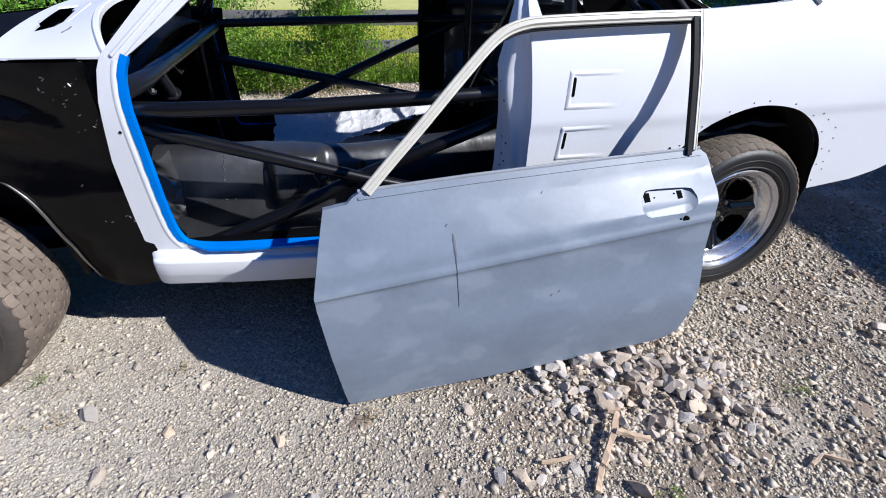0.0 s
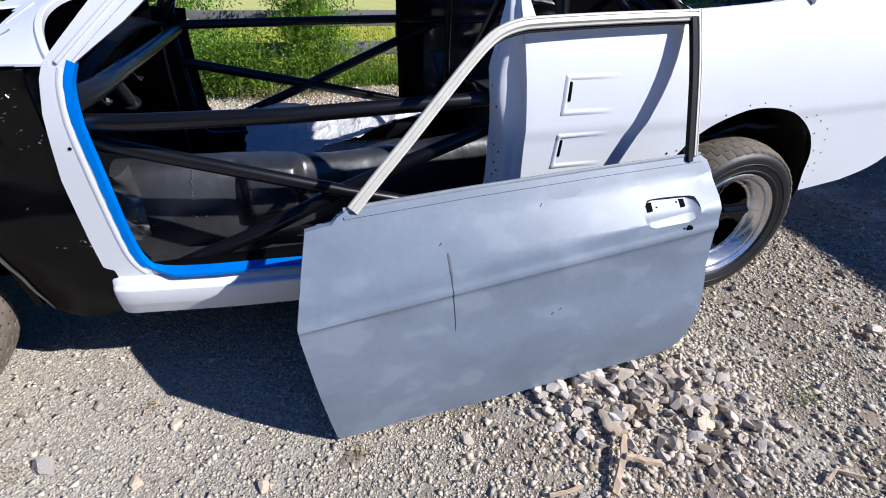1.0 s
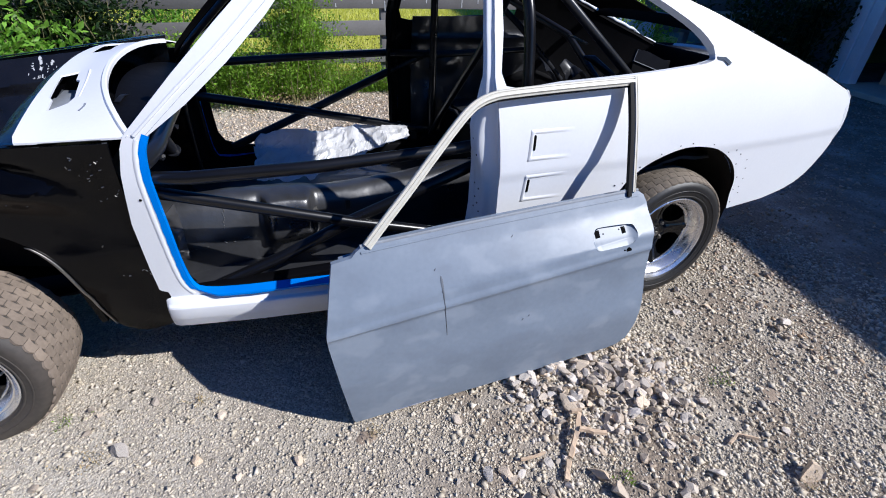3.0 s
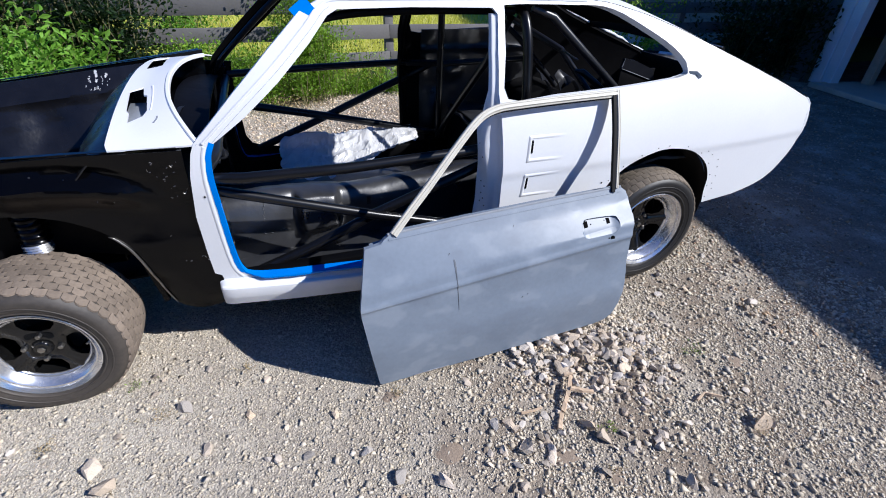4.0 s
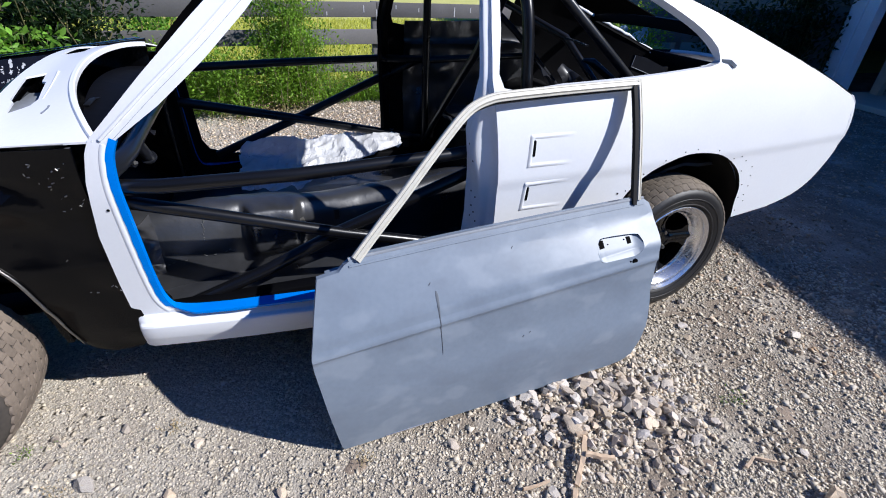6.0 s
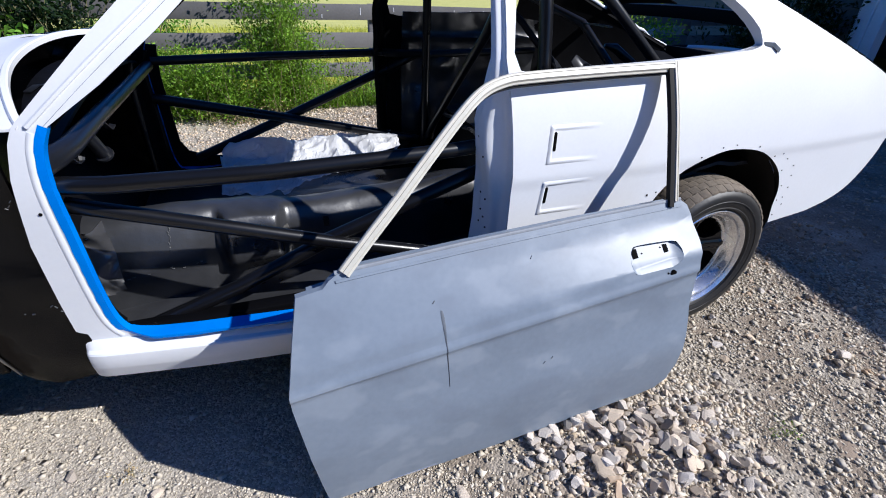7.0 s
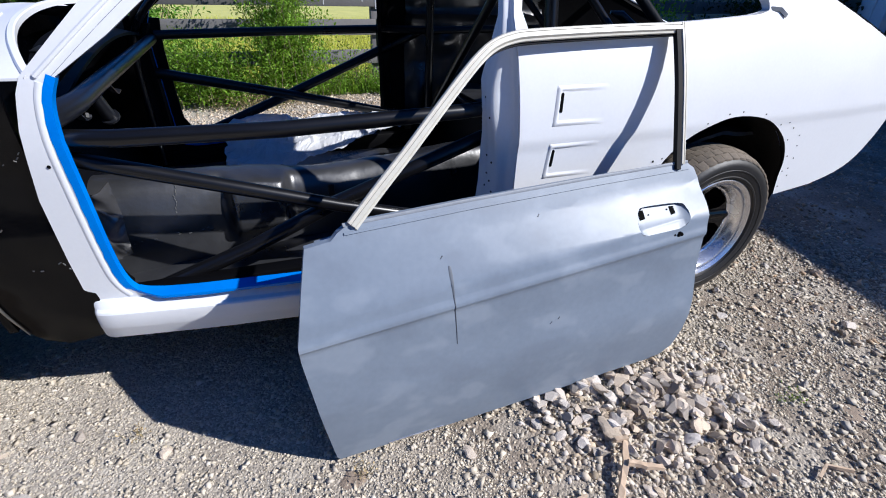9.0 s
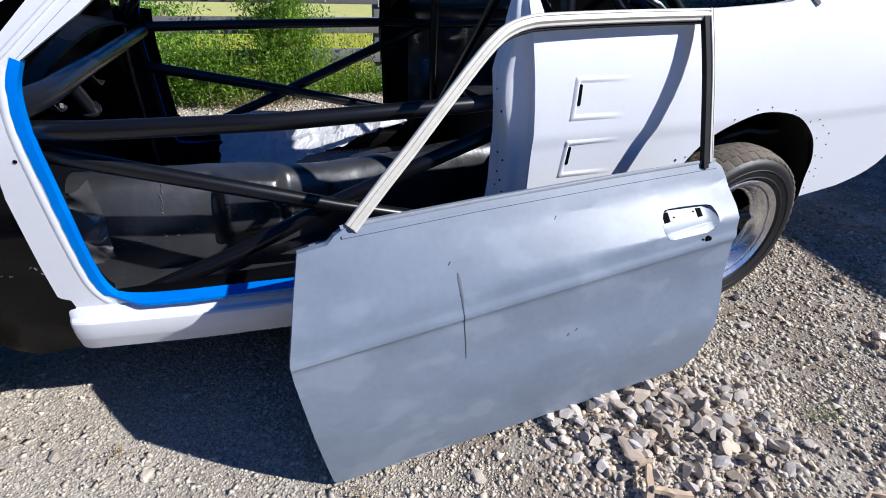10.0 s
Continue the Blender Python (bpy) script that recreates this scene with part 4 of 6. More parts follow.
FLANGE = [(0.262, 0.645), (0.283, 0.629), (0.322, 0.576), (0.351, 0.5), (0.368, 0.426), (0.388, 0.354), (0.410, 0.285)]
FLANGE = smooth_poly(FLANGE, closed=False, n=4)
# The flange's highlight, put in as a tapered tube of bright metal.
part("arch_flange", tube("arch_flange", [(x, wing_place(False)(x, z)[1] - 0.005, z) for x, z in FLANGE], [0.001 + 0.004 * math.sin(math.pi * k / (len(FLANGE) - 1)) ** 0.7 for k in range(len(FLANGE))], 8), STEEL, car, "wheel arch edge with its highlight put in as metal")
# Tray added to keep sky light off the ground below the bay.
part("undertray", slab("undertray", (-1.2, 0.42, 0.285), (0.60, 1.23, 0.300), 0.004), INNER, car, "black tray added under the engine bay to block light")
part("front_panel", slab("front_panel", (-1.22, 0.28, 0.40), (-1.19, 1.37, 0.93), 0.006), BLACK, car)
rngc = random.Random(21)
CHIPS = [(0.47 + rngc.uniform(0, 0.10), 0.87 + rngc.uniform(0, 0.08)) for _ in range(12)] + [(0.50 + rngc.uniform(0, 0.08), 0.78 + rngc.uniform(0, 0.09)) for _ in range(9)]
CHIPS += [(0.50, 0.50), (0.52, 0.497), (0.56, 0.515), (0.575, 0.51), (0.58, 0.50), (0.47, 0.62), (0.2, 0.885), (0.1, 0.90), (0.02, 0.915), (-0.1, 0.925), (-0.25, 0.93), (0.28, 0.80), (0.33, 0.79)]
for x, z in CHIPS:
    p = Vector(wing_place(False)(x, z))
    part("paint_chip", tube("paint_chip", [p + Vector((0, -0.001, 0)), p + Vector((rngc.uniform(-0.008, 0.008), -0.001, rngc.uniform(-0.004, 0.008)))], rngc.uniform(0.0008, 0.0019), 6), STEEL, car)
sv, sf = [], []
for i in range(46):
    for k in range(46):
        u, v = 0.800 + 0.090 * i / 46, 0.00 + 0.20 * k / 46
        d = math.hypot((u - 0.852) / 0.036, (v - 0.09) / 0.085)
        if noise.noise((u * 95, v * 24, 5)) + 0.35 * noise.noise((u * 300, v * 90, 2)) > 0.05 + 0.40 * d:
            base = len(sv)
            for du, dv in ((0, 0), (1, 0), (1, 1), (0, 1)):
                p = bay(u + 0.090 * du / 46, v + 0.20 * dv / 46)
                sv.append((p[0], p[1] - 0.008, p[2] + 0.004))
            sf.append([base, base + 1, base + 2, base + 3])
part("paint_scrape", mesh_of("paint_scrape", sv, sf), PALE, car, "scraped and flaking white paint")["kind"] = "stuff"
part("bay_brace", tube("bay_brace", [(0.06, 1.36, 0.90), (0.13, 1.32, 0.84), (0.17, 1.30, 0.78)], 0.009, 10), DUSTY, car, "grey brace tube in the engine bay")


# suspension strut with a ribbed boot
part("strut_tube", tube("strut_tube", [(-0.03, 0.30, 0.36), (-0.015, 0.32, 0.62)], 0.030), STEEL, car, "bare alloy damper tube")
rings = []
for k in range(24):
    rings.append(0.047 + (0.007 if k % 3 == 1 else 0.0))
part("strut_boot", tube("strut_boot", [(-0.017 + 0.006 * k / 24, 0.315 + 0.01 * k / 24, 0.60 + 0.20 * k / 24) for k in range(24)], rings, 20), BLACK, car)
part("strut_collar", tube("strut_collar", [(-0.022, 0.312, 0.555 + 0.045 * k / 8) for k in range(9)], [0.045, 0.05, 0.045, 0.05, 0.045, 0.05, 0.045, 0.05, 0.045], 20), ALLOY, car)

# floor and tunnel
part("floor_pan", grid("floor_pan", 26, 22, lambda u, v: (0.50 + 1.61 * u, 0.20 + 1.25 * v, 0.318 + 0.006 * math.sin(40 * v) * (1 if 0.3 < u < 0.8 else 0) + 0.004 * noise.noise((u * 9, v * 9, 1))), (0, 0, -0.015)), SATIN, car, "black painted floor pan")


TUN_H = [(0.3, 0.315), (0.6, 0.306), (0.92, 0.296), (1.2, 0.255), (1.45, 0.245), (1.7, 0.26), (2.1, 0.28)]
TUN_NEAR = [(0.3, 0.36), (0.6, 0.385), (0.90, 0.435), (0.98, 0.46), (1.25, 0.495), (2.1, 0.565)]
TUN_MID = [(0.3, 0.49), (0.6, 0.50), (0.9, 0.53), (1.25, 0.58), (2.1, 0.66)]


def tunnel(u, v):
    """A steep near side, a rounded crest and a gentler far side."""
    x = 0.585 + 1.505 * u
    h, mid = interp(x, TUN_H), interp(x, TUN_MID)
    w = mid - interp(x, TUN_NEAR) if v < 0.5 else 0.25
    a = math.pi * v
    c, s = math.cos(a), math.sin(a)
    y = mid - w * (c ** 0.75 if c > 0 else -abs(c))
    z = 0.315 + h * (s ** (0.6 if c > 0 else 1.4) if s > 0 else 0)
    dent = 0.008 * noise.noise((x * 5, y * 5, z * 5)) + 0.0025 * noise.noise((x * 15, y * 13, z * 13))
    if 0.955 < x < 1.185 and v < 0.5:
        f = min(min(x - 0.955, 1.185 - x) / 0.038, 1)
        g = min(max((z - 0.37) / 0.055, 0), 1) * min(max((0.5 - v) / 0.16, 0), 1)
        y -= 0.060 * f * f * (3 - 2 * f) * g * g * (3 - 2 * g)
    return (x, y + dent, z + dent)


part("transmission_tunnel", grid("tunnel", 130, 56, tunnel), SATIN, car, "black painted transmission tunnel with welded seams", smooth=60)
rngs = random.Random(3)
for i in range(12):
    x = 0.806 + 0.005 * rngs.random() + 0.001 * i
    px, py, pz = tunnel((x - 0.585) / 1.505, 0.14 + 0.016 * i)
    part("weld_bead", tube("weld_bead", [(px, py - 0.0015, pz), (px + rngs.uniform(-0.003, 0.004), py - 0.0015, pz + rngs.uniform(0.003, 0.009))], rngs.uniform(0.0008, 0.0016), 6), WELD_LIT, car)
part("tunnel_patch", sweep("tunnel_patch", [tuple(Vector(tunnel((1.13 - 0.585) / 1.505, 0.17)) + Vector((0, -0.004, 0))), tuple(Vector(tunnel((1.19 - 0.585) / 1.505, 0.17)) + Vector((0, -0.006, 0)))], [(-0.02, 0), (0.016, 0), (0.02, 0.002), (-0.018, 0.002)], lambda p: (0, -1, 0.4)), STEEL, car, "bare metal patch")
part("tunnel_bracket", slab("tunnel_bracket", (1.315, 0.505, 0.47), (1.338, 0.510, 0.515), 0.002), DUSTY, car)
part("toe_board", grid("toe_board", 6, 10, lambda u, v: (0.36 + 0.20 * u, 0.19 + 1.27 * v, 0.66 - 0.33 * u), (0, 0, -0.01)), INNER, car)
part("toe_sheet", grid("toe_sheet", 30, 40, lambda u, v: (0.548 + 0.115 * u, 0.322 + 0.075 * u + 0.030 * math.sin(9 * v + 2.5 * u) * (1 - 0.7 * u) + 0.006 * noise.noise((u * 4, v * 7, 8)), 0.40 + (0.262 + 0.02 * math.sin(7 * u)) * v - 0.03 * u), (-0.003, 0.003, 0)), GLEAM, car, "buckled glossy black sheet at the foot of the tunnel", smooth=70)
rngs = random.Random(8)
for i in range(15):
    f = i / 14
    part("weld_bead", tube("weld_bead", [(0.588 - 0.03 * f, 0.512, 0.62 - 0.24 * f), (0.590 - 0.03 * f, 0.508, 0.612 - 0.24 * f)], rngs.uniform(0.001, 0.0028), 6), WELD_LIT, car)
for i in range(16):
    px, py, pz = tunnel((0.60 + 0.30 * rngs.random() - 0.585) / 1.505, 0.06 + 0.012 * rngs.random())
    part("weld_bead", tube("weld_bead", [(px, py - 0.002, pz), (px + rngs.uniform(0.003, 0.010), py - 0.002, pz + 0.001)], rngs.uniform(0.0008, 0.0018), 6), WELD_LIT, car)
part("rear_deck", grid("rear_deck", 50, 44, lambda u, v: (2.12 + 1.5 * u, 0.17 + 1.31 * v, 0.66 + 0.06 * u + 0.03 * noise.noise((u * 7, v * 6, 2)) + 0.012 * noise.noise((u * 19, v * 15, 4))), (0, 0, -0.015)), SATIN, car, "dented black rear deck")
part("seat_bulkhead", grid("seat_bulkhead", 8, 12, lambda u, v: (2.08 + 0.06 * u, 0.16 + 1.33 * v, 0.31 + 0.36 * u), (0.01, 0, 0)), INNER, car)
# box under the hatch opening
part("rear_box", panel("rear_box", [(3.256, 0.949), (3.270, 1.014), (3.36, 0.998), (3.54, 0.93), (3.57, 0.85), (3.535, 0.86)], [], lambda u, v: (u, 1.10, v), (0, 0.02, 0), 4, 3), DUSTY, car, "dark box inside the tail")
part("box_edge", tube("box_edge", [(3.270, 1.098, 1.014), (3.262, 1.098, 0.98), (3.256, 1.098, 0.949), (3.40, 1.098, 0.903), (3.535, 1.098, 0.86)], 0.0022, 6), MOULD, car)
part("box_bracket", slab("box_bracket", (3.26, 1.105, 0.70), (3.56, 1.12, 0.94), 0.004), INNER, car)


# curved brackets standing on the rear deck
def fin(pts, w):
    path = smooth_poly(pts, closed=False, n=4)
    return sweep("deck_bracket", [(x, y, z) for (x, z), y in zip(path, [0.80 + 0.03 * math.sin(i * 0.3) for i in range(len(path))])], [(-w, -0.003), (0, 0.004), (w, -0.003), (w, -0.007), (0, 0.0), (-w, -0.007)], lambda p: (0.8, -0.2, 0.5))


part("deck_bracket", fin([(2.425, 1.015), (2.47, 0.995), (2.525, 0.93), (2.565, 0.82), (2.58, 0.68)], 0.042), DUSTY, car, "curved dark bracket on the rear deck", smooth=40)
part("deck_bracket", fin([(2.56, 0.955), (2.62, 0.985), (2.68, 0.965), (2.715, 0.89), (2.70, 0.78), (2.67, 0.69)], 0.055), DUSTY, car, smooth=40)

# dented inner skin of the far quarter
def quarter_skin(u, v):
    x, z = 1.93 + 0.85 * u, 0.36 + 0.74 * v
    press = 0.030 * math.exp(-((x - 2.02) / 0.05) ** 2 - ((z - 0.60) / 0.10) ** 2) + 0.034 * math.exp(-((x - 2.16) / 0.09) ** 2 - ((z - 0.86) / 0.05) ** 2) + 0.02 * math.exp(-((z - 0.98) / 0.015) ** 2)
    return (x, 2 * MID - side(x, z) - 0.035 - press + 0.012 * noise.noise((x * 7, z * 7, 3)) + 0.006 * noise.noise((x * 16, z * 14, 1)), z + far_up(z))


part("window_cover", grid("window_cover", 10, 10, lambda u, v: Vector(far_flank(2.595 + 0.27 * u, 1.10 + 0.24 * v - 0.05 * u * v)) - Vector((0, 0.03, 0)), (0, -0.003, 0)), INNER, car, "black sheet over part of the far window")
part("quarter_skin", grid("quarter_skin", 60, 50, quarter_skin, (0, 0.006, 0)), SATIN, car, "dented black inner quarter panel", smooth=60)

# roll cage
R = 0.0215


def bar(pts, r=R, name="cage_tube", smooth_n=0, label="", mat=None):
    p = smooth_poly(pts, closed=False, n=smooth_n) if smooth_n else pts
    return part(name, tube(name, p, r), mat or TUBE, car, label, smooth=50)


hoop = [(2.03, 0.215, 0.33), (2.03, 0.22, 0.8), (2.026, 0.24, 1.10), (2.016, 0.285, 1.33), (2.01, 0.40, 1.405), (2.01, MID, 1.415)]
hoop += [(x, 2 * MID - y, z) for x, y, z in hoop[-2::-1]]
bar(hoop, name="main_hoop", smooth_n=6, label="black painted main roll hoop")
for s in (0, 1):
    k = (lambda p: (p[0], 2 * MID - p[1], p[2] + far_up(p[2]))) if s else (lambda p: p)
    bar([k(p) for p in ((1.985, 0.36, 1.39), (1.6, 0.35, 1.395), (1.24, 0.345, 1.382), (1.08, 0.325, 1.325), (0.81, 0.255, 1.09), (0.655, 0.21, 0.94), (0.61, 0.20, 0.80), (0.61, 0.20, 0.33))], 0.016, smooth_n=5, mat=INNER if s == 0 else TUBE)
    bar([k(p) for p in ((2.06, 0.335, 1.405), (2.156, 0.31, 1.372), (2.554, 0.31, 1.064), (2.90, 0.31, 0.79))], 0.018, mat=DUSTY)
bar([(0.66, 0.185, 0.838), (0.78, 0.156, 0.838), (1.17, 0.150, 0.836), (1.69, 0.16, 0.851), (2.02, 0.20, 0.86)], 0.0225)
bar([(0.665, 0.20, 0.78), (1.31, 0.20, 0.569), (2.02, 0.215, 0.36)])
bar([(0.735, 0.225, 0.345), (1.03, 0.225, 0.447), (1.30, 0.225, 0.565), (1.8, 0.225, 0.742), (2.01, 0.225, 0.82)], 0.024)
bar([(0.67, 1.49, 0.768), (1.234, 1.50, 0.648), (2.02, 1.50, 0.468)], 0.0245)
bar([(0.80, 1.53, 0.448), (1.232, 1.53, 0.621), (2.0, 1.525, 0.945)], 0.0235)
bar([(0.70, 1.52, 0.93), (1.2, 1.55, 0.942), (1.76, 1.55, 0.954), (2.03, 1.46, 0.957)], 0.0215)
bar([(2.04, 1.44, 0.957), (2.70, 1.44, 0.972)], 0.020)
bar([(2.025, 1.43, 0.46), (2.01, 1.2, 0.66), (1.995, 0.62, 1.13), (1.99, 0.40, 1.36)], 0.019)
bar([(0.648, 0.165, 0.886), (0.672, 0.235, 0.893), (0.685, 0.306, 0.897), (0.685, 0.595, 0.904), (0.688, 0.95, 0.910), (0.69, 1.475, 0.918)], [0.030, 0.029, 0.027, 0.025, 0.024, 0.023], "dash_tube", mat=DUSTY)
bar([(2.16, 1.34, 1.40), (2.445, 0.65, 1.172), (2.72, 0.45, 0.80)], 0.017)
bar([(2.40, 0.43, 1.114), (2.44, 0.42, 1.106), (2.54, 0.39, 1.035), (2.78, 0.33, 0.80)], [0.006, 0.017, 0.017, 0.017])
part("cage_plate", sweep("cage_plate", [(2.45, 0.665, 1.172), (2.40, 0.52, 1.178), (2.335, 0.335, 1.183)], [(-0.007, -0.003), (0.007, -0.003), (0.007, 0.003), (-0.007, 0.003)], lambda p: (0, 0, 1)), TUBE, car, "flat plate welded to the cage")
part("cage_foot", slab("cage_foot", (1.95, 1.40, 0.318), (2.12, 1.52, 0.46), 0.012), BLACK, car)
part("column_bracket", tube("column_bracket", [(0.675, 0.462, 0.892), (0.679, 0.50, 0.846), (0.682, 0.538, 0.801)], 0.0185), DUSTY, car, "steering column bracket")
part("bracket_flange", tube("bracket_flange", [(0.6825, 0.536, 0.803), (0.6832, 0.541, 0.797)], 0.027, 14), DUSTY, car)


def strap(pts):
    """A bent flat mounting strap."""
    return part("bracket_strap", sweep("bracket_strap", pts, [(-0.009, -0.0015), (0.009, -0.0015), (0.009, 0.0015), (-0.009, 0.0015)], lambda p: (0.2, 0.6, 0.8)), DUSTY, car, "bent flat steel strap")


strap([(0.684, 0.250, 0.896), (0.685, 0.262, 0.884), (0.686, 0.296, 0.855), (0.686, 0.306, 0.851), (0.686, 0.338, 0.849), (0.686, 0.346, 0.856)])
strap([(0.686, 0.585, 0.898), (0.686, 0.598, 0.886), (0.687, 0.655, 0.848), (0.687, 0.668, 0.845), (0.687, 0.700, 0.850)])
part("strap_nut", tube("strap_nut", [(0.686, 0.325, 0.851), (0.686, 0.330, 0.862)], 0.008, 6), STEEL, car)
part("far_bolt", tube("far_bolt", [(0.62, 1.53, 0.70), (0.62, 1.52, 0.70)], 0.006, 8), STEEL, car)
part("far_bolt", tube("far_bolt", [(0.61, 1.53, 0.76), (0.61, 1.52, 0.76)], 0.006, 8), STEEL, car)


# ---- wheels ----
def wheel(cx, yo, cz, R0, Rs, ds, rl, rin, din, w, rows, blocks, spokes, turn, mirror=False, dust=None, wave=0.006, rubber=None, sunk=0.045, yaw=0.0, camber=0.0):
    """yo: the outer face of the tyre; w its width; R0 tyre radius, Rs and ds radius and depth of the shoulder, rl radius of the rim lip, rin and din of the dish's foot."""
    s = -1 if mirror else 1
    half = w / 2

    def Y(prof):
        return [(r, d * s) for r, d in prof]

    def crown(d):
        """Radius of the rounded tread at a depth."""
        e = min(max((min(d, w - d) - ds) / (half - ds), 0), 1)
        return R0 - (R0 - Rs) * (1 - e) ** 2.6
    c = (cx, yo, cz)
    lip = [(rin - 0.003, din + 0.008), (rin - 0.002, din + 0.003), (rin, din), (rin + 0.006, din - 0.003), (rl - 0.030, 0.034), (rl - 0.022, 0.027), (rl - 0.016, 0.026), (rl - 0.014, 0.021), (rl - 0.006, 0.015), (rl, 0.011), (rl + 0.004, 0.013), (rl + 0.005, 0.026), (rl - 0.008, 0.045), (rl - 0.012, w * 0.9)]
    wh = part("wheel", lathe("wheel", Y(lip), c, 96), ALLOY, car, "polished alloy rim with black spokes", smooth=30)
    part("barrel", lathe("barrel", Y([(rin - 0.003, din + 0.0085), (rin - 0.001, din + 0.03), (rin - 0.001, w * 0.9)]), c, 64), GLOSS, wh, "dark inner barrel of the rim")
    mid = rl + (R0 - rl) * 0.5
    side_w = [(rl - 0.004, 0.030), (rl + 0.004, 0.016), (rl + 0.010, 0.013), (rl + 0.016, 0.007), (mid - 0.012, 0.001), (mid + 0.004, 0.0), (mid + 0.018, 0.003), (Rs - 0.014, ds * 0.55), (Rs - 0.005, ds - 0.002)]
    side_w += [(crown(d) - 0.0042, d) for d in np.linspace(ds, w - ds, 11)] + [(Rs - 0.014, w - ds * 0.5), (mid, w), (rl + 0.02, w - 0.01), (rl, w - 0.03)]
    part("tyre", lathe("tyre", Y(side_w), c, 112), rubber or RUBBER, wh, "dusty black rubber tyre", smooth=60)
    part("sidewall_ring", lathe("sidewall_ring", Y([(mid - 0.016, 0.003), (mid - 0.014, -0.0006), (mid - 0.011, -0.0006), (mid - 0.009, 0.002)]), c, 112), rubber or RUBBER, wh)
    part("sidewall_ring", lathe("sidewall_ring", Y([(rl + 0.012, 0.011), (rl + 0.014, 0.0055), (rl + 0.018, 0.0045), (rl + 0.021, 0.006)]), c, 112), rubber or RUBBER, wh)
    verts, faces = [], []
    t0 = ds - 0.006
    tw = (w - 2 * t0) / rows
    rgt = random.Random(blocks)
    for i in range(rows):
        for k in range(blocks):
            a0 = 2 * math.pi * (k + 0.5 * (i % 2)) / blocks
            da = 2 * math.pi / blocks
            base = len(verts)
            ys = (t0 + tw * i + 0.0010, t0 + tw * (i + 1) - 0.0010)
            lift = rgt.uniform(-0.0005, 0.0005)
            for j in range(5):
                f = j / 4
                a = a0 + da * (0.025 + 0.95 * f)
                bow = wave * math.sin(math.pi * f) ** 0.8
                for e, y in enumerate(ys):
                    yb = y - bow
                    rr = crown(max(yb, 0.002)) + lift - (0.0006 if j in (0, 4) else 0) - 0.25 * max(ds - yb, 0)
                    for lev, dr in ((0, 0), (1, 0.007)):
                        sh = 0.0 if lev else 0.0008
                        verts.append((cx + (rr - dr) * math.cos(a), yo + s * (yb + (sh if e == 0 else -sh)), cz + (rr - dr) * math.sin(a)))
            for j in range(4):
                q = base + j * 4
                faces.append([q, q + 2, q + 6, q + 4])
                faces.append([q + 1, q, q + 4, q + 5])
                faces.append([q + 2, q + 3, q + 7, q + 6])
            faces.append([base, base + 1, base + 3, base + 2])
            q = base + 16
            faces.append([q, q + 2, q + 3, q + 1])
    bm = bmesh.new()
    bm.from_mesh(mesh_of("tread", verts, faces))
    t = part("tread", bm, dust or TREAD, wh, "brown dusty tread blocks", smooth=0)
    t["kind"] = "stuff"
    hub = din + sunk

    def star(u, v):
        """One casting, ridged along each arm, that rises from the hub to the dish."""
        r, ang = math.hypot(u, v), math.atan2(v, u)
        k = (ang - turn) / (2 * math.pi / spokes)
        off = abs(k - round(k)) * 2 * math.pi / spokes * max(r, 0.03)
        ridge = math.exp(-(off / 0.018) ** 2) * min(max((r - 0.03) / 0.03, 0), 1)
        boss = 1 / (1 + math.exp((r - 0.062) / 0.005))
        rise = min(r / rin, 1) ** 1.5
        return (cx + u * s, yo + s * (hub - 0.010 * ridge - 0.014 * boss - (sunk - 0.006) * rise), cz + v)
    out = []
    rb = rin + 0.001
    for k in range(spokes):
        a = turn + 2 * math.pi * k / spokes
        for da, r in ((-math.pi / spokes, 0.072), (-0.34, rb * 0.58), (-0.29, rb * 0.80), (-0.40, rb), (0.0, rb + 0.002), (0.40, rb), (0.29, rb * 0.80), (0.34, rb * 0.58)):
            out.append((r * math.cos(a + da), r * math.sin(a + da)))
    part("spoke_centre", panel("spokes", out, [], star, (0, 0.03 * s, 0), 34, 34), GLOSS, wh, "gloss black wheel centre", smooth=40)
    part("backing", lathe("backing", Y([(0.0, w * 0.78), (0.06, w * 0.78), (rin - 0.006, w * 0.8)]), c, 32), HOLE, wh)
    part("brake_disc", lathe("brake_disc", Y([(0.05, hub + 0.05), (0.115, hub + 0.05), (0.117, hub + 0.054), (0.117, hub + 0.064)]), c, 40), DUSTY, wh)
    part("hub", lathe("hub", Y([(0.0, hub - 0.034), (0.014, hub - 0.034), (0.016, hub - 0.030), (0.027, hub - 0.029), (0.034, hub - 0.022), (0.036, hub - 0.004)]), c, 24), GLOSS, wh)
    part("hub_nut", lathe("hub_nut", Y([(0.0, hub - 0.040), (0.012, hub - 0.039), (0.014, hub - 0.034)]), c, 6), STEEL, wh)
    for k in range(spokes):
        a = turn + 2 * math.pi * (k + 0.5) / spokes
        x, z = cx + 0.058 * math.cos(a), cz + 0.058 * math.sin(a)
        part("lug_nut", lathe("lug_nut", Y([(0.0, hub - 0.030), (0.008, hub - 0.029), (0.011, hub - 0.024), (0.011, hub)]), (x, yo, z), 6), STEEL, wh)
    rv = rin + 0.4 * (rl - rin)
    part("valve", tube("valve", [(cx + rv * math.cos(turn - 0.6), yo + s * 0.055, cz + rv * math.sin(turn - 0.6)), (cx + (rv - 0.012) * math.cos(turn - 0.6), yo + s * 0.030, cz + (rv - 0.012) * math.sin(turn - 0.6))], 0.004, 8), STEEL, wh)
    set_over = Matrix.Translation(c) @ Matrix.Rotation(yaw, 4, "Z") @ Matrix.Rotation(-camber, 4, "X") @ Matrix.Translation([-q for q in c])
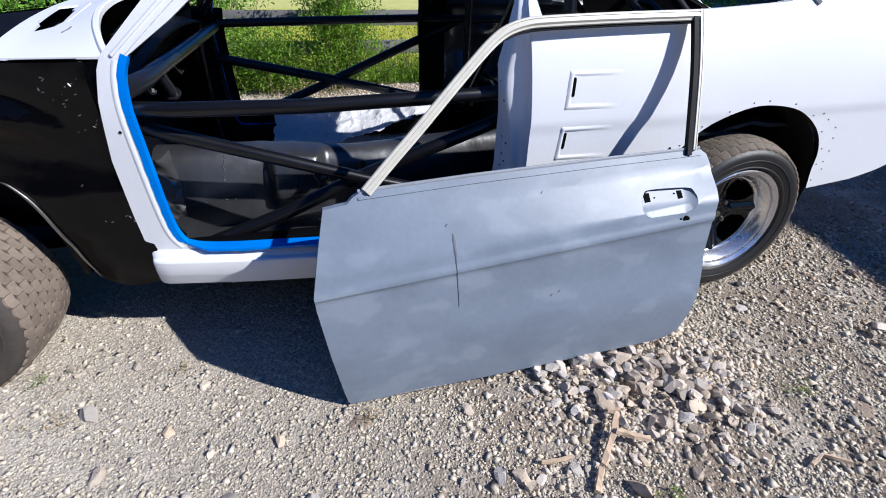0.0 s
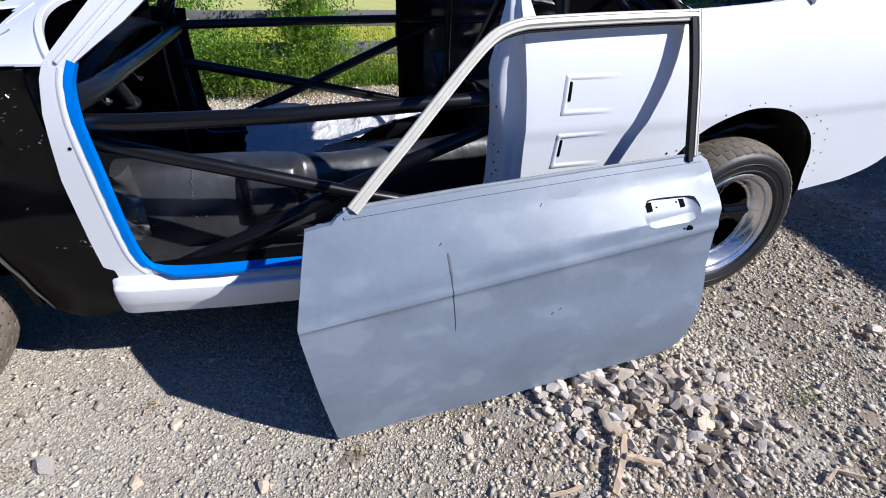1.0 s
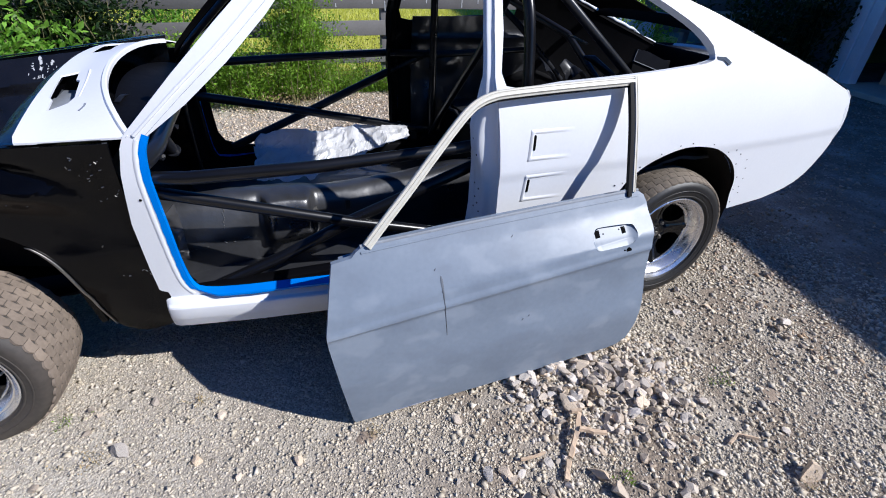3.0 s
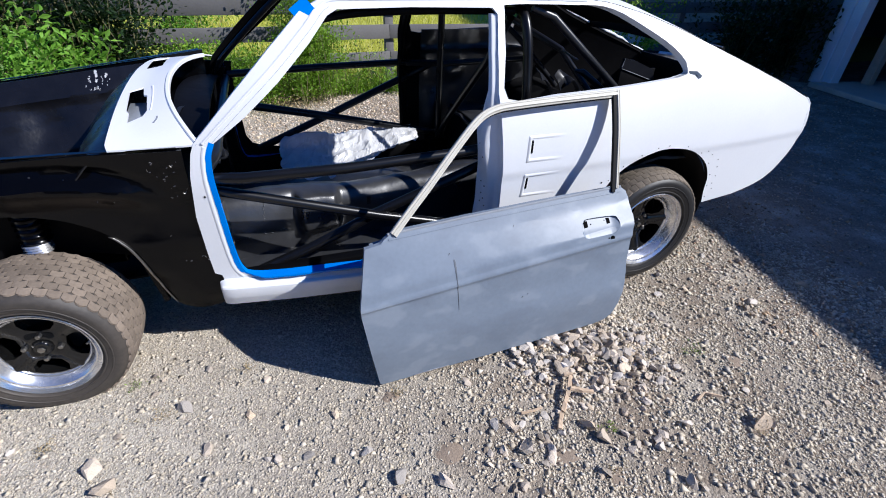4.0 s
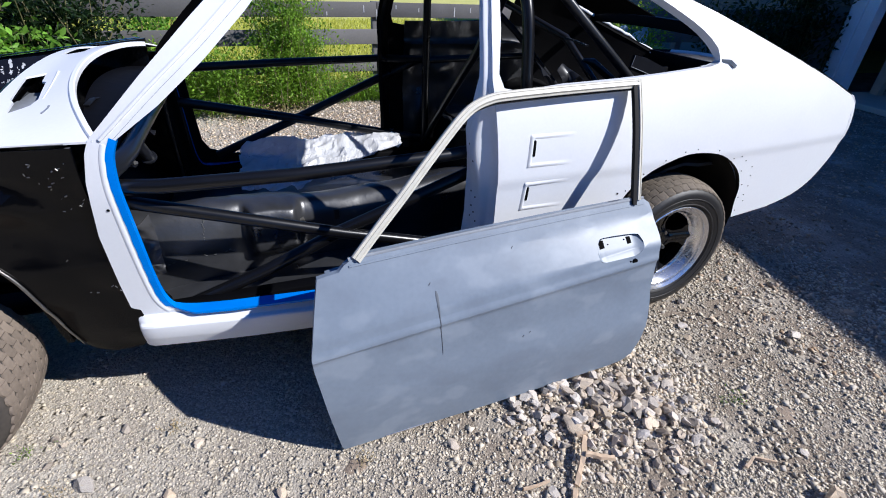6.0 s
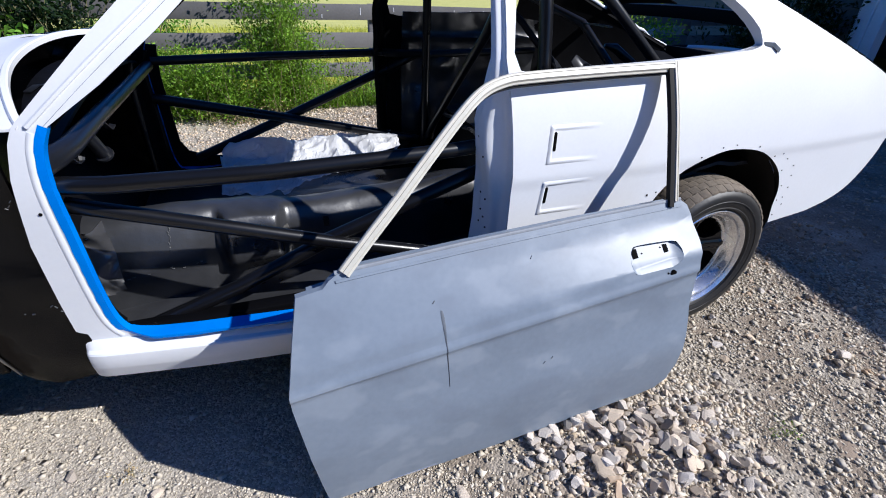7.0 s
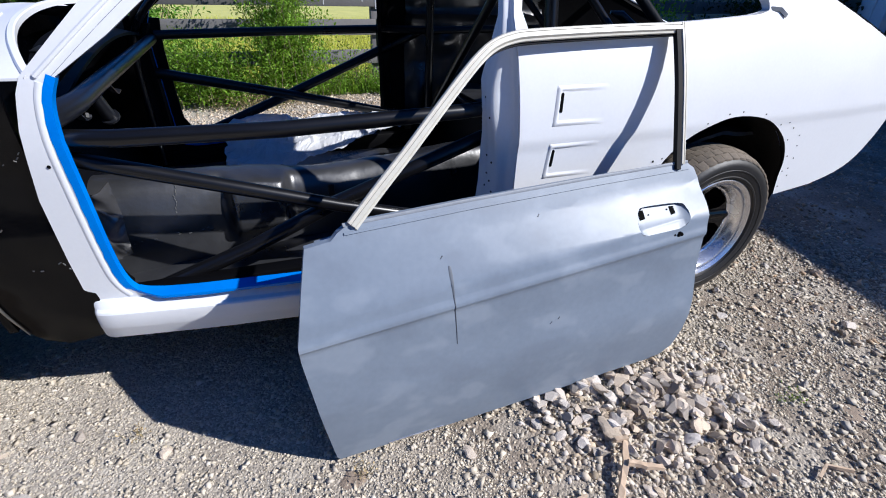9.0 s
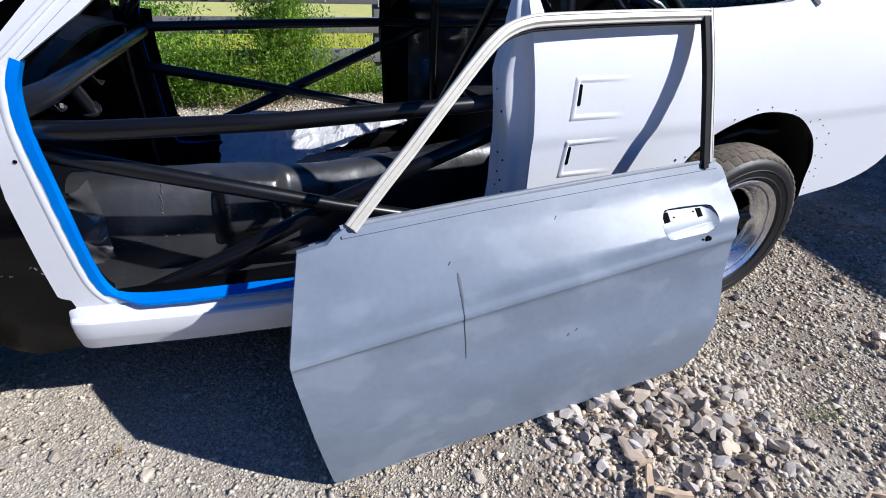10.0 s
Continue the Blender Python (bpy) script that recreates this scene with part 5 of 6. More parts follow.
    for o in (wh, *wh.children):
        o.data.transform(set_over)
    return wh


wheel(-0.058, 0.010, 0.262, 0.309, 0.2985, 0.030, 0.2005, 0.151, 0.062, 0.318, 8, 44, 4, radians(38), wave=0.008, sunk=0.020, yaw=-0.038, camber=-0.016)
wheel(-0.045, 2 * MID + 0.005, 0.290, 0.299, 0.288, 0.030, 0.2005, 0.151, 0.062, 0.300, 8, 44, 4, radians(20), True, wave=0.008, sunk=0.020)
wheel(2.779, 0.0125, 0.335, 0.337, 0.317, 0.018, 0.2215, 0.171, 0.072, 0.215, 6, 52, 4, radians(8), dust=WORN, wave=0.003, rubber=SOOT)
wheel(2.779, 2 * MID - 0.0125, 0.335, 0.337, 0.317, 0.018, 0.2215, 0.171, 0.072, 0.215, 6, 52, 4, radians(30), True, rubber=SOOT)
part("rear_axle", tube("rear_axle", [(2.775, 0.2, 0.332), (2.775, 1.45, 0.332)], 0.04), BLACK, car)
part("front_crossmember", tube("front_crossmember", [(-0.03, 0.2, 0.291), (-0.03, 1.45, 0.291)], 0.035), BLACK, car)

# ---- the loose door ----
def door_lines(x):
    """Height and depth of the fold and of the belt line at length x."""
    f = (x - 1.13) / 1.25
    return 0.433 + 0.105 * f, -0.287 + 0.034 * f, 0.690 + 0.035 * f, -0.168 + 0.045 * f


def door_y(x, z):
    """How far out the leaning door's skin lies: flat foot, a fold that climbs to the rear, then leaning in to the window frame."""
    zc, yc, zb, yb = door_lines(x)
    pts = [(-0.05, -0.291), (0.0, -0.294), (0.22 * zc, -0.304), (0.5 * zc, -0.307), (0.75 * zc, yc - 0.014), (zc - 0.035, yc - 0.006), (zc - 0.014, yc - 0.004), (zc - 0.003, yc - 0.009), (zc + 0.006, yc - 0.007), (zc + 0.022, yc + 0.002)]
    pts += [(zc + 0.055, yc + 0.013), (zb - 0.06, yb - 0.036), (zb, yb), (1.09, 0.055), (1.2, 0.11)]
    return interp(z, pts)


def to_fold(x, z):
    zc, yc, zb, yb = door_lines(x)
    return z / zc if z < zc else 1 + (z - zc) / (zb - zc)


def from_fold(x, v):
    zc, yc, zb, yb = door_lines(x)
    z = v * zc if v < 1 else zc + (v - 1) * (zb - zc)
    return (x, door_y(x, z), z)


def on_door(x, z):
    return (x, door_y(x, z), z)


def door_normal(p):
    dz = (door_y(p[0], p[2] + 0.01) - door_y(p[0], p[2] - 0.01)) / 0.02
    return (0, -1, dz)


door = thing("detached_door", (1.75, -0.28, 0.0), "loose blue-grey primed car door with empty window frame, leaning", "door")
DOOR_OUT = [(1.172, 0.650), (1.150, 0.56), (1.124, 0.440), (1.126, 0.40), (1.150, 0.22), (1.180, 0.02), (1.188, 0.007), (1.45, 0.020), (1.72, 0.033), (2.10, 0.060), (2.26, 0.072), (2.315, 0.082), (2.354, 0.115), (2.376, 0.185), (2.387, 0.36), (2.382, 0.53), (2.402, 0.62), (2.404, 0.68),
            (2.393, 0.708), (2.372, 0.722), (2.0, 0.714), (1.6, 0.700), (1.278, 0.685), (1.252, 0.672), (1.236, 0.658)]
RECESS = smooth_poly([(2.130, 0.602), (2.140, 0.620), (2.165, 0.628), (2.295, 0.627), (2.318, 0.615), (2.322, 0.597), (2.308, 0.576), (2.275, 0.565), (2.155, 0.560), (2.133, 0.566), (2.126, 0.582)], n=3)
part("door_skin", panel("door_skin", [(x, to_fold(x, z)) for x, z in DOOR_OUT], [[(x, to_fold(x, z)) for x, z in RECESS]], from_fold, (0, 0.018, 0.0), 26, 22, (0.92, 0.945, 0.968, 0.985, 0.993, 1.0, 1.012, 1.025, 1.05, 1.085, 1.13, 1.21)), [PRIMER, INNER, PRIMER], door, "blue-grey primer with rubbed patches", smooth=35)
part("inner_panel", panel("inner_panel", [(1.22 + (x - 1.172) * 0.94, 0.05 + (z - 0.01) * 0.90) for x, z in DOOR_OUT], [], lambda u, v: (u, door_y(u, v) + 0.075, v), (0, 0.006, 0), 10, 8), INNER, door)
part("door_edge", panel("door_edge", [(1.20 + (x - 1.172) * 0.965, 0.03 + (z - 0.01) * 0.945) for x, z in DOOR_OUT], [], lambda u, v: (u, door_y(u, v) + 0.02, v), (0, 0.05, 0), 10, 8), PRIMER, door)


def handle_depth(u, v):
    """Depth of the scooped handle at u along and v down it: a sharp drop under the top edge, a flat plate, then a lip that rises to the foot."""
    top = min(v / 0.07, 1)
    foot = min(max((1 - v) / 0.50, 0), 1)
    ends = min(u / 0.05, 1) * min(max((1 - u) / 0.20, 0), 1)
    return 0.014 * top ** 0.7 * math.sin(foot * math.pi / 2) * math.sin(ends * math.pi / 2) ** 0.8


HANDLE_TOP = [(2.126, 0.590), (2.130, 0.604), (2.140, 0.619), (2.165, 0.6275), (2.295, 0.6265), (2.312, 0.619), (2.319, 0.608), (2.322, 0.597)]
HANDLE_LOW = [(2.126, 0.579), (2.129, 0.571), (2.137, 0.564), (2.155, 0.560), (2.275, 0.565), (2.300, 0.573), (2.314, 0.583), (2.322, 0.594)]


def recess(u, v):
    x = 2.126 + 0.196 * u
    hi, lo = interp(x, HANDLE_TOP) + 0.0006, interp(x, HANDLE_LOW) - 0.0006
    z = hi + (lo - hi) * v
    return (x, door_y(x, z) - 0.0004 + handle_depth(u, v), z)


rec = part("handle_recess", grid("recess", 60, 36, recess), PRIMER, door, "pressed handle recess with mounting holes", smooth=50)
for x0, x1, z0, z1 in ((2.144, 2.164, 0.594, 0.616), (2.262, 2.279, 0.598, 0.617)):
    part("mounting_hole", panel("mh", [(x0, z0), (x1, z0 + 0.002), (x1, z1), (x0, z1)], [], lambda u, v: (u, door_y(u, v) + 0.0118, v), (0, 0.010, 0), 2, 2), HOLE, rec)
for x, z in ((2.180, 0.603), (2.252, 0.610)):
    part("screw_hole", tube("screw_hole", [(x, door_y(x, z) + 0.0125, z), (x, door_y(x, z) + 0.03, z)], 0.003, 8), HOLE, rec)
part("lock_hole", tube("lock_hole", [(2.277, door_y(2.277, 0.545) - 0.002, 0.545), (2.277, door_y(2.277, 0.545) + 0.006, 0.545)], [0.011, 0.011], 10), HOLE, door, "empty lock hole")
part("lock_dot", tube("lock_dot", [(2.258, door_y(2.258, 0.547) - 0.0015, 0.547), (2.258, door_y(2.258, 0.547) + 0.006, 0.547)], 0.0035, 8), HOLE, door)
# drips and small marks in the paint
streak = [(1.520, 0.566, 0.0022), (1.5205, 0.558, 0.0040), (1.521, 0.548, 0.0046), (1.5215, 0.533, 0.0040), (1.522, 0.512, 0.0028), (1.523, 0.49, 0.0020), (1.524, 0.468, 0.0016), (1.526, 0.445, 0.0016), (1.528, 0.42, 0.0014), (1.531, 0.38, 0.0013), (1.533, 0.335, 0.0008)]
fine = [tuple(np.array(streak[i]) * (1 - k / 5) + np.array(streak[i + 1]) * k / 5) for i in range(len(streak) - 1) for k in range(5)]
dv = [Vector(on_door(x + e * w, z)) + Vector((0, -0.0007 if e else -0.0016, 0)) for x, z, w in fine for e in (-1, 0, 1)]
part("paint_drip", mesh_of("paint_drip", dv, [[3 * k + e, 3 * k + e + 1, 3 * k + e + 4, 3 * k + e + 3] for k in range(len(fine) - 1) for e in (0, 1)]), MARK, door, "dark drip mark")
for x, z in ((1.500, 0.584), (1.800, 0.642), (1.856, 0.345), (1.83, 0.335)):
    part("paint_chip", tube("paint_chip", [Vector(on_door(x, z)) + Vector((0, -0.0004, 0)), Vector(on_door(x + 0.006, z + 0.006)) + Vector((0, -0.0004, 0))], 0.0015, 6), MARK, door)
part("bare_edge", sweep("bare_edge", [Vector(on_door(x, 0.012 + (x - 1.19) * 0.046)) for x in np.linspace(1.33, 1.50, 8)], [(-0.004, -0.001), (0.004, -0.001), (0.003, 0.0012), (-0.003, 0.0012)], door_normal), ALLOY, door, "bare metal lower edge")
# belt mouldings
BELT_LINE = [(1.268, 0.682), (1.6, 0.698), (2.0, 0.712), (2.37, 0.722)]
part("belt_moulding", sweep("belt_moulding", [on_door(x, z + 0.005) for x, z in BELT_LINE], [(-0.005, -0.012), (0.005, -0.012), (0.005, 0.0005), (0.002, 0.0022), (-0.003, 0.0018), (-0.005, -0.001)], door_normal), MOULD, door, "dull worn belt moulding")
part("belt_moulding", sweep("belt_moulding", [on_door(x, z - 0.014) for x, z in BELT_LINE], [(-0.004, -0.004), (0.004, -0.004), (0.003, 0.003), (-0.003, 0.003)], door_normal), PRIMER, door)
# window frame
FRAME = [(1.290, 0.682), (1.37, 0.752), (1.45, 0.820), (1.54, 0.900), (1.632, 0.981), (1.69, 1.028), (1.735, 1.054), (1.79, 1.070), (1.86, 1.077), (2.10, 1.087), (2.378, 1.095)]
FRAME = smooth_poly(FRAME, closed=False, n=4)
OUTER = [(a * 0.84, b) for a, b in ((-0.019, -0.012), (-0.019, 0.006), (-0.015, 0.010), (-0.0095, 0.010), (-0.008, 0.0075), (-0.0055, 0.0075), (-0.004, 0.0105), (0.007, 0.011), (0.012, 0.005), (0.018, 0.004), (0.019, -0.012))]
part("window_frame", sweep("window_frame", [on_door(x, z) for x, z in FRAME], OUTER, door_normal), TRIM, door, "aged off-white metal window frame", smooth=25)
REAR = smooth_poly([(2.380, 1.108), (2.378, 1.04), (2.372, 0.95), (2.356, 0.83), (2.340, 0.722)], closed=False, n=3)
part("window_frame", sweep("window_frame_rear", [on_door(x, z) for x, z in REAR], [(a * 0.72, b) for a, b in OUTER], door_normal), TRIM, door, "aged off-white rear window post", smooth=25)
part("window_seal", sweep("window_seal", [Vector(on_door(x - 0.020, z - 0.012)) + Vector((0, -0.005, 0)) for x, z in REAR], [(-0.008, -0.010), (0.008, -0.010), (0.008, 0.006), (-0.008, 0.006)], door_normal), SEAL, door, "black rubber glass run")
part("window_seal", sweep("window_seal_top", [Vector(on_door(x, z - 0.019)) + Vector((0, 0.010, 0)) for x, z in FRAME[18:]], [(-0.003, -0.008), (0.003, -0.008), (0.003, 0.004), (-0.003, 0.004)], door_normal), SEAL, door)


# ---- plastic film on the passenger floor ----
def film(u, v):
    """A crumpled sheet that lies on the far floor behind the tunnel and climbs the far sill."""
    x = 0.925 + 0.94 * u
    near = interp(x, [(0.92, 1.08), (1.2, 1.06), (1.45, 1.16), (1.65, 1.28), (1.9, 1.40)]) + 0.03 * noise.noise((x * 11, 2, 0)) + 0.015 * noise.noise((x * 40, 5, 0))
    far = interp(x, [(0.92, 1.42), (1.0, 1.50), (1.3, 1.56), (1.9, 1.56)])
    y = near + (far - near) * v
    z = interp(y, [(0.6, 0.34), (1.0, 0.37), (1.1, 0.395), (1.2, 0.42), (1.35, 0.465), (1.48, 0.51), (1.56, 0.49)])

    def crease(q, k):
        return 1 - min(abs(noise.noise(q)) * k, 1)
    z += 0.030 * (0.4 + 0.6 * v) * abs(noise.noise((x * 4 + y * 8, y * 4 - x * 3, 4)))
    z += 0.020 * crease((x * 4 + y * 3, y * 6 - x * 2, 8), 5.5) + 0.010 * crease((x * 9 - y * 7, y * 10 + x * 6, 3), 4.6) + 0.004 * noise.noise((x * 31, y * 27, 6))
    return (x + 0.02 * noise.noise((v * 6, u, 2)), y, z)


ob = part("plastic_sheet", grid("plastic_sheet", 64, 38, film), FILM, smooth=0)
tagged(ob, "crumpled clear plastic sheet lying on the car floor", "plastic sheet")


# ---- loose stones and splinters ----
def stone_mesh(seed):
    rng = np.random.default_rng(seed)
    bm = bmesh.new()
    bmesh.ops.create_icosphere(bm, subdivisions=2, radius=1)
    cuts = [Vector(rng.normal(size=3)).normalized() for _ in range(9)]
    for v in bm.verts:
        for c in cuts:
            d = v.co.dot(c)
            lim = 0.36 + 0.14 * ((seed * 7) % 3) / 2
            if d > lim:
                v.co -= c * (d - lim)
        v.co *= 1.42 + 0.02 * rng.uniform(-1, 1)
    me = bpy.data.meshes.new("stone")
    bm.to_mesh(me)
    bm.free()
    me.materials.append(STONE)
    me.shade_smooth()
    me.set_sharp_from_angle(angle=radians(9))
    return me


STONES = [stone_mesh(20 + k) for k in range(9)]


def stone(x, y, r, rng, lift=0.0, long=1.0, label="angular grey stone lying on the gravel", group="loose stones"):
    ob = new("stone", STONES[rng.randrange(9)])
    ob.location = (x, y, ground_z(x, y) + r * 0.33 + lift)
    ob.rotation_euler = (rng.uniform(-0.5, 0.5), rng.uniform(-0.5, 0.5), rng.uniform(0, 6.3))
    ob.scale = (r * 1.15 * long, r * rng.uniform(0.75, 1.0), r * rng.uniform(0.55, 0.8))
    return tagged(ob, label, "stone", group)


rng = random.Random(7)
LOOSE = [(0.407, -0.167, 0.030), (0.498, -0.383, 0.022), (0.114, -0.345, 0.04), (0.176, -0.437, 0.034), (1.062, -0.58, 0.024), (1.302, -0.79, 0.038), (1.154, -0.724, 0.026), (1.642, -0.772, 0.036), (1.567, -0.628, 0.024),
         (1.557, -0.75, 0.026), (1.937, -0.753, 0.040), (1.96, -0.815, 0.032), (2.186, -0.687, 0.026), (2.335, -0.873, 0.026), (2.16, -1.08, 0.034), (2.64, -0.976, 0.042), (3.295, -0.367, 0.032), (3.22, -0.39, 0.026), (0.976, -0.387, 0.018),
         (0.86, -0.531, 0.022), (0.646, -0.276, 0.02), (0.276, -0.049, 0.02), (0.177, -0.225, 0.018)]
for x, y, r in LOOSE:
    stone(x, y, r, rng)
stone(1.978, -0.475, 0.031, rng, 0.008, 1.25, "large pale wedge-shaped stone on the rubble heap")
for k in range(250):
    a, d = rng.uniform(0, 6.283), rng.random() ** 0.7
    x, y = 2.17 + 0.40 * d * math.cos(a) - 0.10 * math.sin(a) * d, -0.43 + 0.26 * d * math.sin(a) - 0.06 * d * math.cos(a)
    stone(x, y, rng.uniform(0.009, 0.025) * (1.15 - 0.35 * d), rng, 0.012 * (1 - d) + rng.uniform(0, 0.008), rng.uniform(0.9, 1.3), "pale angular rubble stone on the heap", "rubble heap")
for k in range(45):
    x, y = rng.uniform(1.45, 2.3), rng.uniform(-0.95, -0.62)
    stone(x, y, rng.uniform(0.010, 0.024), rng)
for k in range(60):
    x, y = rng.uniform(-0.4, 3.7), rng.uniform(-1.2, 0.1)
    if not (0.9 < x < 2.3 and y > -0.35):
        stone(x, y, rng.uniform(0.009, 0.020), rng)
for k in range(18):
    stone(rng.uniform(2.5, 3.9), rng.uniform(-0.4, 0.25), rng.uniform(0.010, 0.026), rng, label="dark stone near the rear wheel")


def splinter(pts, w, label):
    bm = bmesh.new()
    bm.from_mesh(sweep("splinter", pts, [(-w, -0.004), (w, -0.005), (w * 0.7, 0.005), (-w * 0.8, 0.004)], lambda p: (0, 0, 1)))
    bmesh.ops.subdivide_edges(bm, edges=[e for e in bm.edges if e.calc_length() > 0.02], cuts=2, use_grid_fill=True)
    for v in bm.verts:
        v.co += w * 0.45 * Vector(noise.noise_vector(v.co * 60)) + Vector((0, 0, 0.2 * w * noise.noise(v.co * 130)))
    ob = part("wood_splinter", bm, SPLINT, smooth=0)
    return tagged(ob, label, "wood splinter", "wood splinters")


splinter([(1.985, -0.535, 0.045), (1.945, -0.59, 0.040), (1.90, -0.635, 0.025), (1.87, -0.665, 0.012)], 0.0095, "long pale split pine piece on the gravel")
splinter([(1.945, -0.595, 0.050), (1.99, -0.62, 0.045), (2.035, -0.638, 0.040)], 0.009, "short pale split pine piece on the heap")
splinter([(1.86, -0.675, 0.012), (1.83, -0.71, 0.010), (1.815, -0.735, 0.010)], 0.009, "short pine splinter lying on the gravel")
splinter([(1.955, -0.525, 0.052), (1.995, -0.530, 0.052)], 0.008, "small pine chip on the heap")
splinter([(1.70, -0.62, 0.012), (1.75, -0.625, 0.012), (1.795, -0.622, 0.012)], 0.004, "thin pine splinter lying on the gravel")
splinter([(2.46, -0.80, 0.012), (2.52, -0.78, 0.012), (2.58, -0.82, 0.012)], 0.005, "thin grey stick lying on the gravel")


# ---- plants ----
def leaf_cloud(name, pts, dirs, size, rng, mat, fold=0.25, lobes=1.45):
    """Small folded leaves: six corners each."""
    n = len(pts)
    base = np.array([(0, 0, 0), (0.5, 0.32, fold * 0.3), (0.5, -0.32, fold * 0.3), (0.5, 0, 0), (1, 0, -0.05), (0.78, 0.2, fold * 0.2), (0.78, -0.2, fold * 0.2)])
    base[:, 0] *= lobes
    F = np.array([(0, 3, 1), (0, 2, 3), (1, 3, 5), (3, 4, 5), (2, 6, 3), (3, 6, 4)])
    d = np.asarray(dirs, float)
    d /= np.linalg.norm(d, axis=1, keepdims=True) + 1e-9
    up = np.array([0, 0, 1.0]) + 0.6 * rng.normal(size=(n, 3))
    sd = np.cross(up, d)
    sd /= np.linalg.norm(sd, axis=1, keepdims=True) + 1e-9
    nn = np.cross(d, sd)
    sz = size * rng.uniform(0.6, 1.35, n)
    v = (base[None, :, 0, None] * d[:, None] + base[None, :, 1, None] * sd[:, None] + base[None, :, 2, None] * nn[:, None]) * sz[:, None, None] + np.asarray(pts)[:, None]
    f = (F[None] + (np.arange(n) * len(base))[:, None, None]).reshape(-1, 3)
    me = bpy.data.meshes.new(name)
    me.from_pydata(v.reshape(-1, 3).tolist(), [], f.tolist())
    return me


def plant(name, x, y, w, h, stems, leaves, size, mat, label, seed, lean=0.35, thick=0.006, spread=0.5, category="bush", z0=0.0):
    rng = np.random.default_rng(seed)
    root = thing(name, (x, y, z0), label, category)
    pts, dirs, sv, sf = [], [], [], []
    for k in range(stems):
        bx, by = x + rng.normal() * w * spread * 0.5, y + rng.normal() * w * spread * 0.4
        tx, ty = bx + rng.normal() * w * lean, by + rng.normal() * w * lean * 0.8
        hh = h * rng.uniform(0.45, 1.0)
        steps = 7
        base = len(sv)
        for j in range(steps):
            f = j / (steps - 1)
            px, py, pz = bx + (tx - bx) * f ** 1.5, by + (ty - by) * f ** 1.5, z0 + hh * f
            r = thick * (1 - 0.8 * f)
            for a in (0, 2.09, 4.19):
                sv.append((px + r * math.cos(a), py + r * math.sin(a), pz))
            if j:
                for a in range(3):
                    p, q = base + (j - 1) * 3 + a, base + (j - 1) * 3 + (a + 1) % 3
                    sf.append([p, q, q + 3, p + 3])
            m = max(int(leaves / stems / steps), 1)
            if f > 0.08:
                for _ in range(m):
                    o = rng.normal(size=3) * np.array([1, 1, 0.6]) * w * 0.11
                    pts.append((px + o[0], py + o[1], max(pz + o[2], z0 + 0.01)))
                    dirs.append((o[0] + rng.normal() * 0.05, o[1] + rng.normal() * 0.05, 0.04 + 0.08 * rng.normal()))
    part("stalk", mesh_of("stalk", sv, sf), STEM, root, smooth=0)["kind"] = "stuff"
    part("crown", leaf_cloud("crown", pts, dirs, size, rng, mat), mat, root, smooth=0)["kind"] = "stuff"
    return root


plant("weed_clump", 0.72, 4.15, 0.55, 0.66, 50, 10000, 0.024, LEAF_A, "bright green leafy weeds at the foot of the fence", 31)
plant("weed_clump", 1.38, 4.25, 0.50, 1.30, 80, 22000, 0.023, LEAF_A, "tall bright green weeds in front of the fence", 32)
plant("weed_clump", 0.22, 4.25, 0.55, 0.72, 30, 6000, 0.024, LEAF_A, "green weeds by the fence rails", 33)
plant("weed_clump", 1.05, 4.05, 0.7, 0.16, 30, 2200, 0.014, DRY, "low dry brown grass at the edge of the gravel", 38)
plant("weed_clump", 1.85, 4.45, 0.45, 0.65, 16, 2200, 0.022, LEAF_A, "low green weeds against the fence", 34)
plant("weed_clump", 2.45, 4.45, 0.5, 0.30, 14, 1800, 0.022, LEAF_A, "short green weeds at a fence post", 35)
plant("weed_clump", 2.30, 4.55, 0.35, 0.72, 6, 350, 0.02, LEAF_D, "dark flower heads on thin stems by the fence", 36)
plant("weed_clump", 3.3, 4.5, 0.7, 0.4, 18, 1800, 0.024, LEAF_A, "green weeds along the fence", 37)
plant("shrub", -1.30, 3.05, 1.0, 1.15, 64, 8000, 0.044, LEAF_B, "leafy green shrub beside the front of the car", 41, thick=0.008)
plant("shrub", -0.70, 3.40, 0.6, 0.90, 36, 2800, 0.055, LEAF_B, "broad-leaved green shrub behind the car nose", 42, thick=0.008)
plant("shrub", -2.2, 3.3, 1.2, 1.4, 60, 8000, 0.044, LEAF_B, "tall leafy green shrub beside the drive", 43, thick=0.009)
plant("shrub", -0.62, 4.15, 0.75, 1.35, 84, 17000, 0.038, LEAF_D, "dark glossy shrub overhanging the fence, shade in its colour", 44, thick=0.010)
plant("shrub", -1.5, 4.2, 1.1, 1.8, 80, 12000, 0.038, LEAF_D, "dark glossy shrub, its shade put into the leaf colour", 45, thick=0.012)
plant("shrub", 0.0, 5.5, 0.8, 1.3, 40, 4500, 0.04, LEAF_B, "leafy shrub just behind the fence", 47, thick=0.010)
plant("shrub", -3.2, 4.2, 1.5, 2.0, 60, 9000, 0.04, LEAF_D, "dark hedge shrub beyond the drive, shade in its colour", 46, thick=0.012)
plant("garden_plant", 7.9, 4.1, 0.9, 1.3, 34, 5200, 0.05, LEAF_D, "shrub against the garage wall, shade put into its colour", 51, thick=0.010)
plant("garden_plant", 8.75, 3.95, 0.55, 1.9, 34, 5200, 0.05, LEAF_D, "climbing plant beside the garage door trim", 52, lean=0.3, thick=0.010)
